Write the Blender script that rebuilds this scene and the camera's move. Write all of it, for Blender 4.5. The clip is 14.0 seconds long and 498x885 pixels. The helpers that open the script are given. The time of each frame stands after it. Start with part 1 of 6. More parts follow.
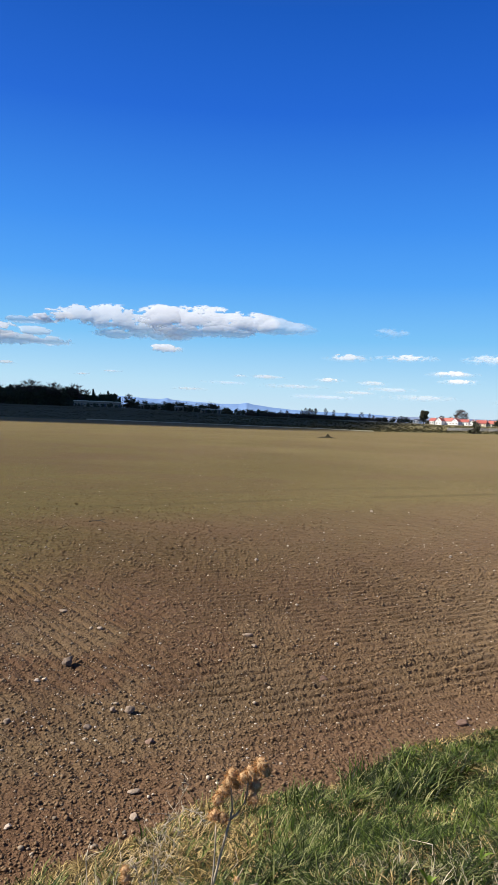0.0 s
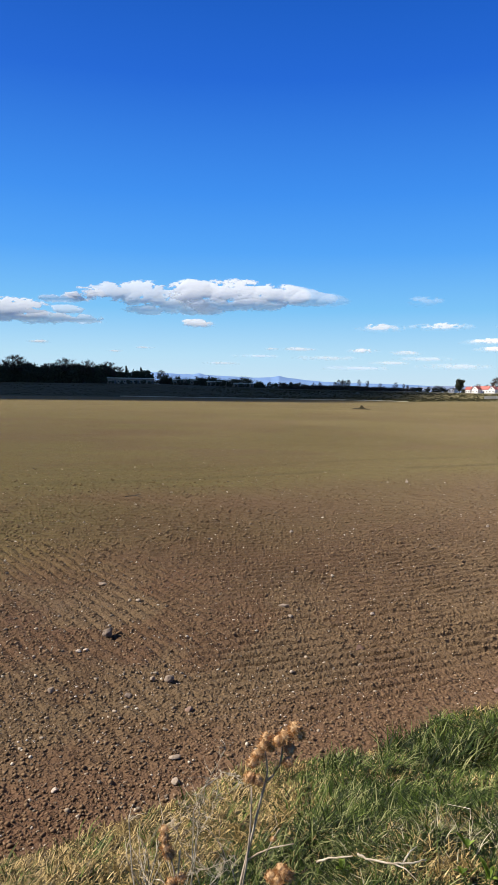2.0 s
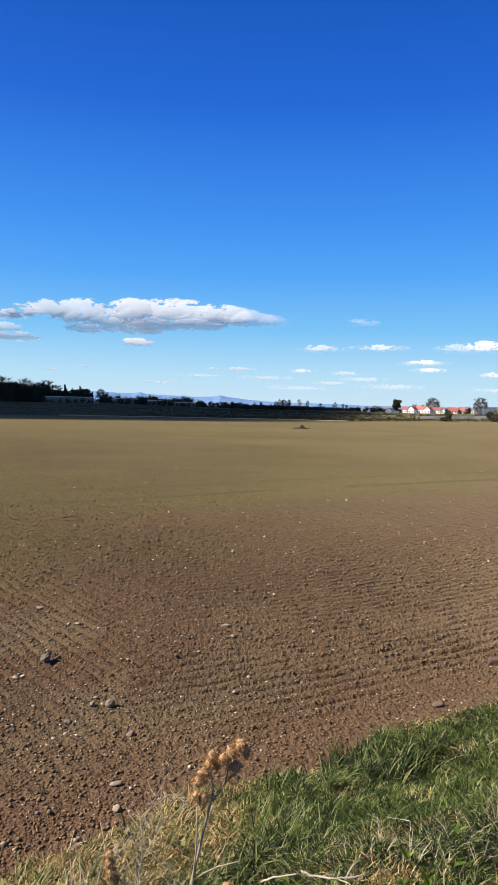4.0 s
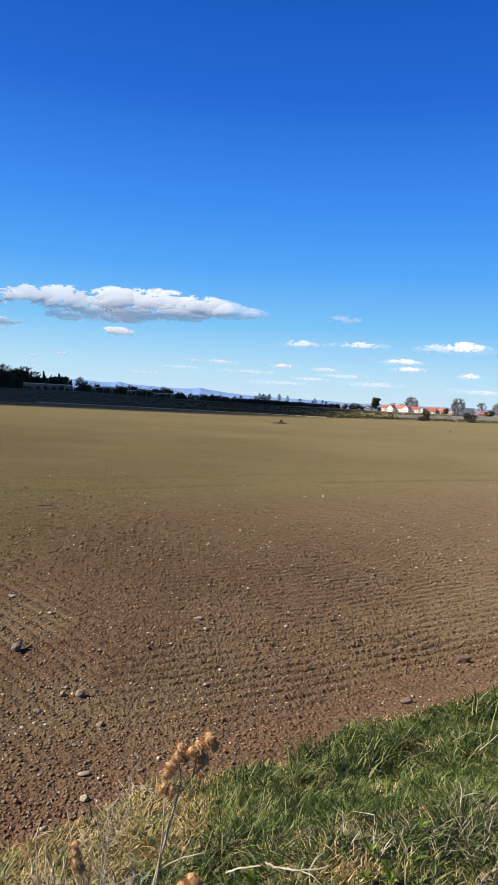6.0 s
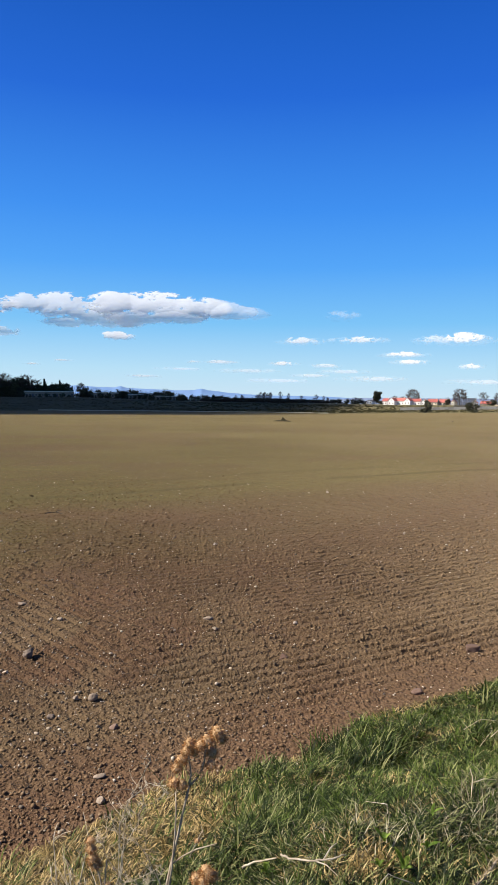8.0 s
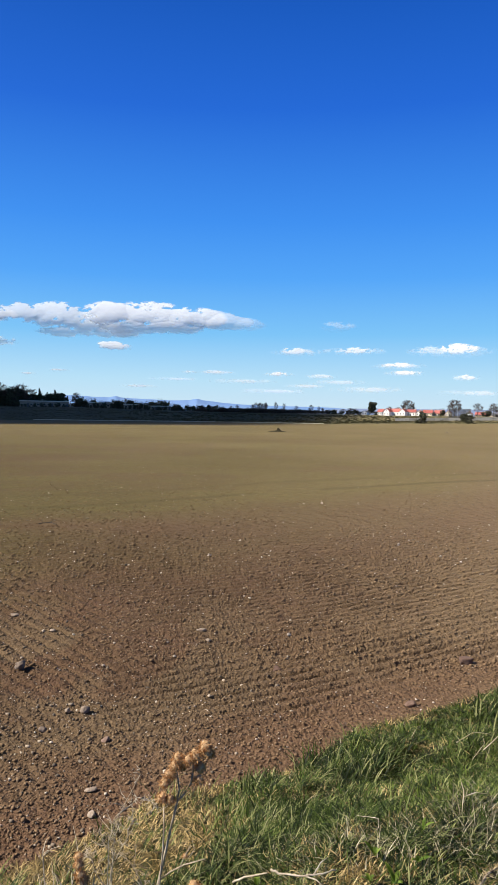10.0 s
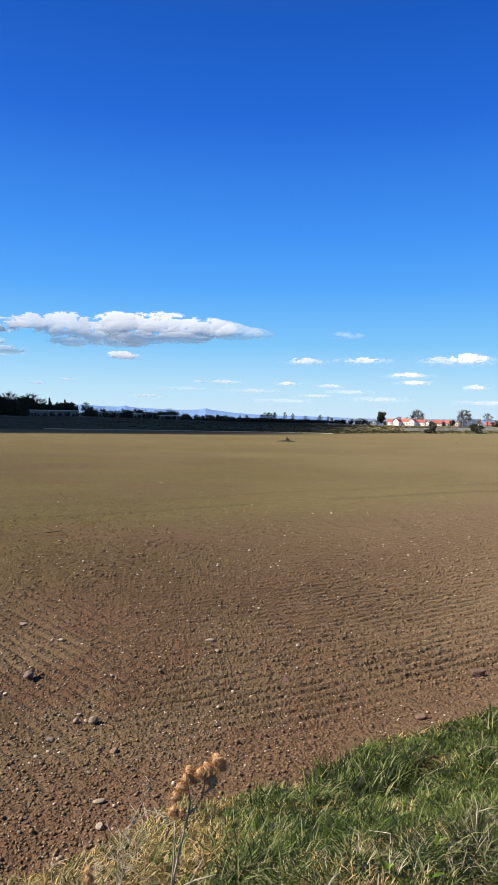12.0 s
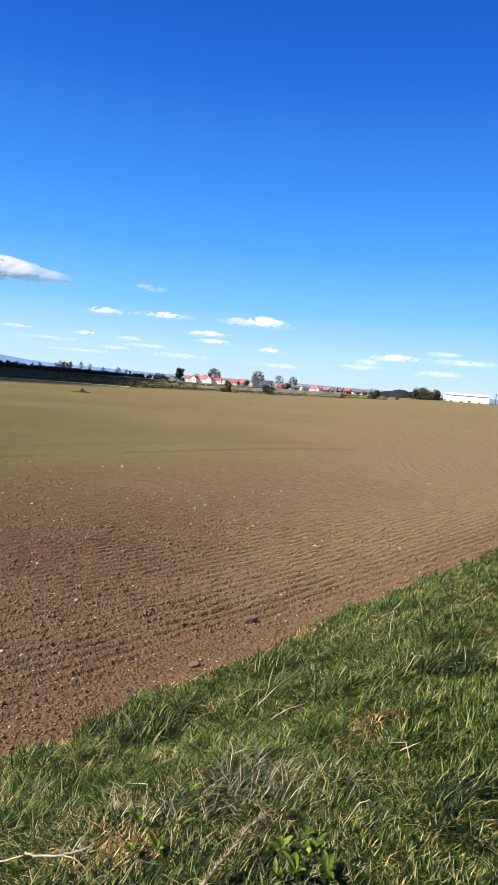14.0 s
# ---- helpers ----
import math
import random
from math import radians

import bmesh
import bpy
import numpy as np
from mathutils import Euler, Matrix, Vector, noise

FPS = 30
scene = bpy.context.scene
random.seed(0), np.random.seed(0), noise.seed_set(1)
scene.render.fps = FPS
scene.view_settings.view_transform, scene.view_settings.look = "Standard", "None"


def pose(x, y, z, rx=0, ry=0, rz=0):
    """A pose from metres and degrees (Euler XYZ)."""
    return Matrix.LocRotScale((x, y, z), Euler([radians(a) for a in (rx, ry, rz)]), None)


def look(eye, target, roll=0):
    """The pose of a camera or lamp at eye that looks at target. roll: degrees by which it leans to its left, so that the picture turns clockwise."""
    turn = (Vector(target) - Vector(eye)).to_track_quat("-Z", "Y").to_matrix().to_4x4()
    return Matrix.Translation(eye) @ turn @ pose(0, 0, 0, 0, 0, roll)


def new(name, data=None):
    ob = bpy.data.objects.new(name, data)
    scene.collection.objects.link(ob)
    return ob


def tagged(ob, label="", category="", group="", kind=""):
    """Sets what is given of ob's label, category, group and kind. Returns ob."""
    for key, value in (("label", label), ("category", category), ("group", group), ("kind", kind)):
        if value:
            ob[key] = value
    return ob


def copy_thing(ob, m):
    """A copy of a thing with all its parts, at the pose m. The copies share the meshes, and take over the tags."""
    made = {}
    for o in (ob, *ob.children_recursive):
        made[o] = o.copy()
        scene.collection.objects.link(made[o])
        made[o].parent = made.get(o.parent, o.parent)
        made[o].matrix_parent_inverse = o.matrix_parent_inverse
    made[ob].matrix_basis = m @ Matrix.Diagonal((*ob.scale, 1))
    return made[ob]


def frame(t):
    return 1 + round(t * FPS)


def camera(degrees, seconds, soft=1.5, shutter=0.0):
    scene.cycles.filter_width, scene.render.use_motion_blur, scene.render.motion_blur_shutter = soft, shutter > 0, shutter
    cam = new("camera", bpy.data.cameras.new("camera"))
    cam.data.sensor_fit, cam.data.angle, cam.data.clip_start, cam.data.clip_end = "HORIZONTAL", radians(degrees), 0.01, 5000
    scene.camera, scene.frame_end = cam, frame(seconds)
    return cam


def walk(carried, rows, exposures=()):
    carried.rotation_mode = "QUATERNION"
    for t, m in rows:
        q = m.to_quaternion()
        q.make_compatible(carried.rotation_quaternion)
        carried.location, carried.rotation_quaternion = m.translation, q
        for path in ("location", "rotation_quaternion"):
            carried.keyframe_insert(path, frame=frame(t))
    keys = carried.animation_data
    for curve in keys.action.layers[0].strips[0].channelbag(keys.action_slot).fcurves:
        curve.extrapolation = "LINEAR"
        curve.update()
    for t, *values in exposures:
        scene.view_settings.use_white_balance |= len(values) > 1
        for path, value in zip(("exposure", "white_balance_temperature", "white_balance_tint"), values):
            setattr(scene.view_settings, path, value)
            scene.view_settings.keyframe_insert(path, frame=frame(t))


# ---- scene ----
cam = camera(40.1, 14.0, soft=1.15)
PATH = [
    (0, (0.133, 0.26, 2.084), (0.005, 2.254, 1.997), 2.4),
    (0.5, (0.137, 0.27, 2.072), (-0.03, 2.256, 1.909), 0.9),
    (1, (0.137, 0.269, 2.074), (-0.106, 2.247, 1.91), 1.5),
    (1.5, (0.13, 0.274, 2.077), (-0.125, 2.249, 1.896), 1.7),
    (2, (0.143, 0.267, 2.073), (-0.08, 2.247, 1.906), 1.0),
    (2.5, (0.139, 0.265, 2.076), (-0.039, 2.251, 1.912), 1.3),
    (3, (0.153, 0.246, 2.079), (0.061, 2.239, 1.942), 0.8),
    (3.2, (0.141, 0.249, 2.078), (0.078, 2.245, 1.965), 0.9),
    (5.3, (0.136, 0.217, 2.084), (0.081, 2.214, 1.978), 1.9),
    (5.5, (0.134, 0.225, 2.087), (0.093, 2.221, 1.966), 2.8),
    (6, (0.14, 0.229, 2.086), (0.15, 2.225, 1.962), 3.1),
    (6.5, (0.149, 0.21, 2.094), (0.169, 2.208, 2.008), 1.7),
    (7, (0.153, 0.208, 2.087), (0.185, 2.206, 2.0), 0.5),
    (7.5, (0.157, 0.204, 2.092), (0.174, 2.202, 2.006), 0.7),
    (8, (0.155, 0.203, 2.087), (0.156, 2.199, 1.96), 0.7),
    (8.2, (0.151, 0.206, 2.089), (0.116, 2.199, 1.926), 0.6),
    (10.3, (0.167, 0.192, 2.097), (0.195, 2.190, 2.007), 0.6),
    (10.5, (0.164, 0.193, 2.096), (0.196, 2.191, 2.007), -0.1),
    (11, (0.16, 0.204, 2.094), (0.105, 2.199, 1.97), -0.4),
    (11.5, (0.157, 0.205, 2.1), (0.077, 2.203, 2.037), -0.4),
    (12, (0.159, 0.202, 2.095), (0.147, 2.201, 2.026), 1.0),
    (12.5, (0.147, 0.19, 2.099), (0.285, 2.183, 2.018), 2.4),
    (13, (0.152, 0.183, 2.098), (0.48, 2.152, 1.974), 3.6),
    (13.5, (0.219, 0.233, 2.093), (0.57, 2.2, 1.994), 1.9),
    (14, (0.256, 0.289, 2.078), (0.831, 2.196, 1.904), 4.4),
]
walk(cam, [(t, look(eye, target, roll)) for t, eye, target, roll in PATH], exposures=[(0, 1.01), (11.5, 1.03), (12.5, 1.11), (13, 1.16), (14, 1.16)])

# ---- light ----
scene.view_settings.exposure = 1.05
SUN_AZ, SUN_EL = -98.0, 43.0          # degrees from +y towards +x, and above the horizon
sun_dir = Vector((math.sin(radians(SUN_AZ)) * math.cos(radians(SUN_EL)),
                  math.cos(radians(SUN_AZ)) * math.cos(radians(SUN_EL)), math.sin(radians(SUN_EL))))
sun_data = bpy.data.lights.new("sun", "SUN")
sun_data.energy, sun_data.angle, sun_data.color = 5.0, radians(0.53), (1.0, 0.94, 0.85)
sun = new("sun", sun_data)
sun.rotation_mode = "QUATERNION"
sun.rotation_quaternion = sun_dir.to_track_quat("Z", "Y")

world = bpy.data.worlds.new("world")
scene.world = world
world.use_nodes = True
wn, wl = world.node_tree.nodes, world.node_tree.links
sky = wn.new("ShaderNodeTexSky")
sky.sky_type, sky.sun_disc = "NISHITA", False
sky.sun_elevation, sky.sun_rotation = radians(SUN_EL), radians(SUN_AZ)
sky.air_density, sky.dust_density, sky.ozone_density = 1.0, 0.4, 3.0
# clear spring sky, pale horizon to strong blue; unseen overhead greyed to cut blue fill
up = wn.new("ShaderNodeTexCoord")
up_z = wn.new("ShaderNodeSeparateXYZ")
depth = wn.new("ShaderNodeValToRGB")
stops = [(0.0, (0.60, 0.78, 0.92)), (0.042, (0.465, 0.735, 0.93)), (0.108, (0.195, 0.545, 0.93)), (0.186, (0.08, 0.375, 0.94)),
         (0.26, (0.042, 0.275, 0.88)), (0.395, (0.011, 0.135, 0.68)), (0.5, (0.004, 0.095, 0.52)), (0.62, (0.03, 0.085, 0.27)), (0.8, (0.05, 0.066, 0.11))]
while len(depth.color_ramp.elements) < len(stops):
    depth.color_ramp.elements.new(0.5)
for e, (p, c) in zip(depth.color_ramp.elements, stops):
    e.position, e.color = p, (*c, 1)
lift_up = wn.new("ShaderNodeVectorMath")
lift_up.operation = "SCALE"
lift_up.inputs["Scale"].default_value = 6.5
sky_mix = wn.new("ShaderNodeMix")
sky_mix.data_type = "RGBA"
sky_mix.inputs[0].default_value = 0.95
wl.new(up.outputs["Generated"], up_z.inputs[0])
wl.new(up_z.outputs["Z"], depth.inputs[0])
wl.new(depth.outputs[0], lift_up.inputs[0])
wl.new(sky.outputs[0], sky_mix.inputs[6])
wl.new(lift_up.outputs[0], sky_mix.inputs[7])
wl.new(sky_mix.outputs[2], wn["Background"].inputs[0])
wn["Background"].inputs[1].default_value = 0.0765


# ---- small tools ----
def lattice(ix, iy, seed):
    """A repeatable random value in 0..1 at whole-number places."""
    h = (ix.astype(np.int64) * 374761393 + iy.astype(np.int64) * 668265263 + seed * 974634777) & 0xFFFFFFFF
    h = ((h ^ (h >> 13)) * 1274126177) & 0xFFFFFFFF
    h = ((h ^ (h >> 16)) * 2246822519) & 0xFFFFFFFF
    return ((h ^ (h >> 15)) & 0xFFFFFF) / float(0xFFFFFF)


def vnoise(x, y, seed=0):
    """Smooth value noise in 0..1."""
    x, y = np.asarray(x, float), np.asarray(y, float)
    ix, iy = np.floor(x), np.floor(y)
    fx, fy = x - ix, y - iy
    fx, fy = fx * fx * (3 - 2 * fx), fy * fy * (3 - 2 * fy)
    a, b = lattice(ix, iy, seed), lattice(ix + 1, iy, seed)
    c, d = lattice(ix, iy + 1, seed), lattice(ix + 1, iy + 1, seed)
    return (a * (1 - fx) + b * fx) * (1 - fy) + (c * (1 - fx) + d * fx) * fy


def fbm(x, y, octaves=4, seed=0, gain=0.5):
    total, amp, norm = 0.0, 1.0, 0.0
    for i in range(octaves):
        total = total + amp * vnoise(np.asarray(x) * 2.03 ** i + 17.3 * i, np.asarray(y) * 2.03 ** i - 9.1 * i, seed + i)
        norm += amp
        amp *= gain
    return total / norm


def domes(x, y, scale, seed):
    """Rounded lumps of many sizes, one in each cell of a loose grid; heights in metres."""
    px, py = np.asarray(x, float) * scale, np.asarray(y, float) * scale
    ix, iy = np.floor(px), np.floor(py)
    top = np.zeros_like(px)
    for di in (-1, 0, 1):
        for dj in (-1, 0, 1):
            cx, cy = ix + di, iy + dj
            r = 0.22 + 0.42 * lattice(cx, cy, seed + 2) ** 2
            d2 = (px - cx - lattice(cx, cy, seed)) ** 2 + (py - cy - lattice(cx, cy, seed + 1)) ** 2
            top = np.maximum(top, np.sqrt(np.clip(r * r - d2, 0, 1)))
    return top / scale


def smooth(a, b, x):
    t = np.clip((np.asarray(x, float) - a) / (b - a), 0, 1)
    return t * t * (3 - 2 * t)


def mesh_from(name, verts, faces, uniform=4):
    """A mesh from an array of points and an array of faces with the same number of corners."""
    verts, faces = np.asarray(verts, np.float32), np.asarray(faces, np.int32)
    me = bpy.data.meshes.new(name)
    me.vertices.add(len(verts))
    me.vertices.foreach_set("co", verts.ravel())
    me.loops.add(faces.size)
    me.loops.foreach_set("vertex_index", faces.ravel())
    me.polygons.add(len(faces))
    me.polygons.foreach_set("loop_start", np.arange(0, faces.size, faces.shape[1], dtype=np.int32))
    me.update(calc_edges=True)
    return me


def shade(me, smooth_on=True):
    me.polygons.foreach_set("use_smooth", np.full(len(me.polygons), smooth_on))
    return me


def part(name, bm, material, parent=None, label="", smooth_on=False):
    """One bmesh as one mesh object under a thing or a part."""
    me = bpy.data.meshes.new(name)
    bm.to_mesh(me)
    bm.free()
    if smooth_on:
        shade(me)
    me.materials.append(material)
    ob = new(name, me)
    if parent is not None:
        ob.parent = parent
    return tagged(ob, label)


def empty(name, m=None, **tags):
    ob = new(name)
    if m is not None:
        ob.matrix_basis = m
    return tagged(ob, **tags)


def box(bm, x0, y0, z0, x1, y1, z1):
    r = bmesh.ops.create_cube(bm, size=1.0)["verts"]
    for v in r:
        v.co = Vector((x0 + (v.co.x + 0.5) * (x1 - x0), y0 + (v.co.y + 0.5) * (y1 - y0), z0 + (v.co.z + 0.5) * (z1 - z0)))
    return r


def tube(bm, points, radii, sides=6):
    """A tapered tube along points."""
    rings = []
    for i, p in enumerate(points):
        p = Vector(p)
        a, b = Vector(points[max(i - 1, 0)]), Vector(points[min(i + 1, len(points) - 1)])
        d = (b - a).normalized()
        u = d.cross(Vector((0.31, 0.17, 0.93)) if abs(d.z) < 0.9 else Vector((1, 0.1, 0))).normalized()
        v = d.cross(u)
        rings.append([bm.verts.new(p + radii[i] * (u * math.cos(k * math.tau / sides) + v * math.sin(k * math.tau / sides))) for k in range(sides)])
    for r0, r1 in zip(rings, rings[1:]):
        for k in range(sides):
            bm.faces.new((r0[k], r0[(k + 1) % sides], r1[(k + 1) % sides], r1[k]))
    bm.faces.new(rings[0][::-1])
    bm.faces.new(rings[-1])


# ---- materials ----
def material(name, ramp, scale=5.0, rough=0.9, bump=0.3, bump_scale=40.0, fine=0.35, island=0.0, obj=0.0, spec=0.3, distance=0.02):
    """A procedural surface: a colour ramp over coarse noise, fine grain over it, and relief."""
    m = bpy.data.materials.new(name)
    m.use_nodes = True
    n, l = m.node_tree.nodes, m.node_tree.links
    bsdf = n["Principled BSDF"]
    bsdf.inputs["Roughness"].default_value = rough
    bsdf.inputs["Specular IOR Level"].default_value = spec
    coord = n.new("ShaderNodeTexCoord")
    big, small = n.new("ShaderNodeTexNoise"), n.new("ShaderNodeTexNoise")
    for node, s, det in ((big, scale, 5.0), (small, bump_scale, 4.0)):
        node.inputs["Scale"].default_value, node.inputs["Detail"].default_value = s, det
        l.new(coord.outputs["Object"], node.inputs["Vector"])
    value = big.outputs["Fac"]

    def mix(a, b, f):
        node = n.new("ShaderNodeMix")
        node.inputs[0].default_value = f
        l.new(a, node.inputs[2])
        l.new(b, node.inputs[3])
        return node.outputs[0]

    if fine:
        value = mix(value, small.outputs["Fac"], fine)
    if island:
        geo = n.new("ShaderNodeNewGeometry")
        value = mix(value, geo.outputs["Random Per Island"], island)
    if obj:
        info = n.new("ShaderNodeObjectInfo")
        value = mix(value, info.outputs["Random"], obj)
    cr = n.new("ShaderNodeValToRGB")
    els = cr.color_ramp.elements
    while len(els) < len(ramp):
        els.new(0.5)
    for e, (p, c) in zip(els, ramp):
        e.position, e.color = p, (*c, 1)
    l.new(value, cr.inputs[0])
    l.new(cr.outputs[0], bsdf.inputs["Base Color"])
    if bump:
        b = n.new("ShaderNodeBump")
        b.inputs["Strength"].default_value, b.inputs["Distance"].default_value = bump, distance
        l.new(small.outputs["Fac"], b.inputs["Height"])
        l.new(b.outputs[0], bsdf.inputs["Normal"])
    return m


def leafy(m, amount=0.35, tint=(0.25, 0.35, 0.05)):
    """Lets some light through thin leaves."""
    n, l = m.node_tree.nodes, m.node_tree.links
    bsdf, out = n["Principled BSDF"], n["Material Output"]
    tr, mx = n.new("ShaderNodeBsdfTranslucent"), n.new("ShaderNodeMixShader")
    tr.inputs[0].default_value = (*tint, 1)
    mx.inputs[0].default_value = amount
    l.new(bsdf.outputs[0], mx.inputs[1])
    l.new(tr.outputs[0], mx.inputs[2])
    l.new(mx.outputs[0], out.inputs[0])
    return m


M_GRASS = leafy(material("grass_green", [(0.38, (0.005, 0.009, 0.002)), (0.50, (0.015, 0.027, 0.004)), (0.64, (0.044, 0.064, 0.011)), (0.82, (0.260, 0.252, 0.112))], 7.0, 0.55, 0, island=0.6, fine=0.15, spec=0.1), 0.10, (0.14, 0.18, 0.01))
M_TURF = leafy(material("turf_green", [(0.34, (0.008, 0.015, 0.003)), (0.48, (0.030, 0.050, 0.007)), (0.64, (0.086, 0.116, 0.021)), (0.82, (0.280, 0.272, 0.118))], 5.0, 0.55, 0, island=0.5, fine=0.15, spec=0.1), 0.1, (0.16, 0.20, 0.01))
M_STRAW = leafy(material("grass_dry", [(0.15, (0.020, 0.014, 0.004)), (0.35, (0.064, 0.043, 0.011)), (0.55, (0.142, 0.097, 0.030)), (0.8, (0.48, 0.352, 0.155))], 2.0, 0.5, 0, island=0.65, spec=0.2), 0.10, (0.26, 0.18, 0.05))
M_THATCH = material("dead_thatch", [(0.25, (0.03, 0.028, 0.013)), (0.5, (0.10, 0.088, 0.045)), (0.8, (0.34, 0.30, 0.20))], 9.0, 0.7, 0, island=0.65)
M_STALK = material("dry_stalk", [(0.3, (0.170, 0.128, 0.076)), (0.5, (0.323, 0.264, 0.187)), (0.7, (0.527, 0.476, 0.383))], 30, 0.7, 0.3, 200, distance=0.002)
M_STEM = material("dead_stem", [(0.3, (0.150, 0.108, 0.068)), (0.55, (0.320, 0.250, 0.175)), (0.75, (0.500, 0.435, 0.340))], 25, 0.75, 0.3, 200, distance=0.002)
M_HEAD = leafy(material("seed_head", [(0.25, (0.085, 0.035, 0.012)), (0.45, (0.27, 0.120, 0.040)), (0.62, (0.42, 0.215, 0.080)), (0.82, (0.66, 0.45, 0.24))], 60, 0.8, 0, island=0.6), 0.35, (0.52, 0.28, 0.10))
M_DULL_HEAD = material("dull_bracts", [(0.3, (0.07, 0.05, 0.022)), (0.5, (0.15, 0.11, 0.05)), (0.75, (0.32, 0.25, 0.13))], 60, 0.85, 0, island=0.6)
M_LEAF = leafy(material("broad_leaf", [(0.3, (0.068, 0.119, 0.013)), (0.5, (0.136, 0.204, 0.025)), (0.7, (0.238, 0.289, 0.051))], 20, 0.5, 0.5, 90, obj=0.4, spec=0.3, distance=0.004), 0.3, (0.22, 0.34, 0.04))
M_STONE = material("stone_grey", [(0.3, (0.160, 0.118, 0.086)), (0.5, (0.225, 0.170, 0.125)), (0.7, (0.300, 0.238, 0.180))], 14, 0.85, 0.5, 120, obj=0.25, distance=0.006)
M_DARK_STONE = material("stone_dark", [(0.3, (0.075, 0.055, 0.042)), (0.5, (0.125, 0.092, 0.070)), (0.7, (0.195, 0.148, 0.112))], 18, 0.85, 0.5, 120, obj=0.4, distance=0.006)
M_BROWN_STONE = material("stone_brown", [(0.3, (0.085, 0.050, 0.036)), (0.5, (0.135, 0.083, 0.060)), (0.7, (0.200, 0.130, 0.096))], 18, 0.9, 0.5, 120, obj=0.4, distance=0.006)
M_PEBBLE = material("pebbles", [(0.2, (0.090, 0.070, 0.050)), (0.5, (0.204, 0.156, 0.108)), (0.72, (0.324, 0.258, 0.186)), (0.88, (0.504, 0.432, 0.336))], 30, 0.85, 0.3, 200, island=0.75, distance=0.004)
M_PALE_STONE = material("pale_stones", [(0.3, (0.235, 0.172, 0.125)), (0.5, (0.330, 0.262, 0.200)), (0.75, (0.470, 0.400, 0.330))], 30, 0.85, 0.3, 200, island=0.6, distance=0.004)
M_DARK_EARTH = material("dark_earth", [(0.3, (0.016, 0.014, 0.008)), (0.6, (0.042, 0.035, 0.018))], 6, 0.97, 0.6, 30, spec=0.1, distance=0.03)
M_BARK = material("bark", [(0.3, (0.025, 0.02, 0.016)), (0.6, (0.06, 0.048, 0.038))], 2, 0.95, 0.5, 12, distance=0.05)
M_TWIG = material("twigs", [(0.3, (0.040, 0.028, 0.022)), (0.6, (0.085, 0.062, 0.050))], 0.6, 0.95, 0, island=0.4)
M_EVERGREEN = material("evergreen_leaves", [(0.3, (0.010, 0.018, 0.008)), (0.6, (0.03, 0.045, 0.016))], 0.8, 0.8, 0, island=0.5)
M_SHRUB = material("shrub_leaves", [(0.3, (0.028, 0.030, 0.015)), (0.6, (0.070, 0.066, 0.034))], 1.0, 0.85, 0, island=0.5)
M_THICKET = material("thicket_twigs", [(0.3, (0.036, 0.030, 0.022)), (0.6, (0.086, 0.068, 0.050))], 0.8, 0.9, 0, island=0.5)
M_NET = material("court_netting", [(0.3, (0.085, 0.068, 0.056)), (0.6, (0.14, 0.115, 0.095))], 2, 0.8, 0.1, 30)
M_RED_ROOF = material("clay_tiles", [(0.3, (0.22, 0.056, 0.045)), (0.5, (0.32, 0.090, 0.074)), (0.7, (0.40, 0.145, 0.120))], 1.2, 0.85, 0.4, 9, obj=0.25, distance=0.05)
M_SLATE = material("slate_tiles", [(0.3, (0.05, 0.05, 0.06)), (0.7, (0.13, 0.13, 0.14))], 1.2, 0.7, 0.4, 9, distance=0.05)
M_RENDER = material("white_render", [(0.3, (0.627, 0.598, 0.551)), (0.6, (0.779, 0.760, 0.731))], 0.6, 0.9, 0.2, 25)
M_CREAM = material("cream_render", [(0.3, (0.50, 0.42, 0.30)), (0.6, (0.66, 0.57, 0.42))], 0.6, 0.9, 0.2, 25)
M_BRICKWALL = material("brown_wall", [(0.3, (0.13, 0.10, 0.075)), (0.6, (0.24, 0.19, 0.14))], 0.8, 0.9, 0.3, 20)
M_METAL = material("white_cladding", [(0.3, (0.80, 0.80, 0.80)), (0.6, (0.88, 0.88, 0.87))], 0.2, 0.55, 0.1, 6, fine=0.15)
M_BUFF = material("buff_wall", [(0.3, (0.20, 0.155, 0.11)), (0.6, (0.29, 0.23, 0.17))], 0.8, 0.9, 0.3, 20)
M_FASCIA = material("pale_fascia", [(0.3, (0.62, 0.56, 0.46)), (0.6, (0.76, 0.70, 0.60))], 0.3, 0.7, 0.1, 6)
M_WOOD = material("weathered_boards", [(0.3, (0.250, 0.232, 0.200)), (0.6, (0.460, 0.430, 0.380))], 1.5, 0.9, 0.3, 30, obj=0.3)
M_STEEL = material("galvanised_steel", [(0.3, (0.22, 0.23, 0.24)), (0.6, (0.38, 0.39, 0.40))], 3, 0.5, 0.1, 30)
M_DOOR = material("painted_door", [(0.3, (0.05, 0.05, 0.06)), (0.6, (0.12, 0.11, 0.11))], 3, 0.5, 0)
# aerial haze is put into the blue base colours of the two far ridges
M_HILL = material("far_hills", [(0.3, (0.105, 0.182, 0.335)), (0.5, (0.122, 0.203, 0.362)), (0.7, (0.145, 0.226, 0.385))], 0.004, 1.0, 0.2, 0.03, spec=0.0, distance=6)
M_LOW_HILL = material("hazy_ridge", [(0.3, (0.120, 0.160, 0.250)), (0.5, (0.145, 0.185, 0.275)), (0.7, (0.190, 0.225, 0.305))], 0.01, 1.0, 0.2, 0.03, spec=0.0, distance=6)
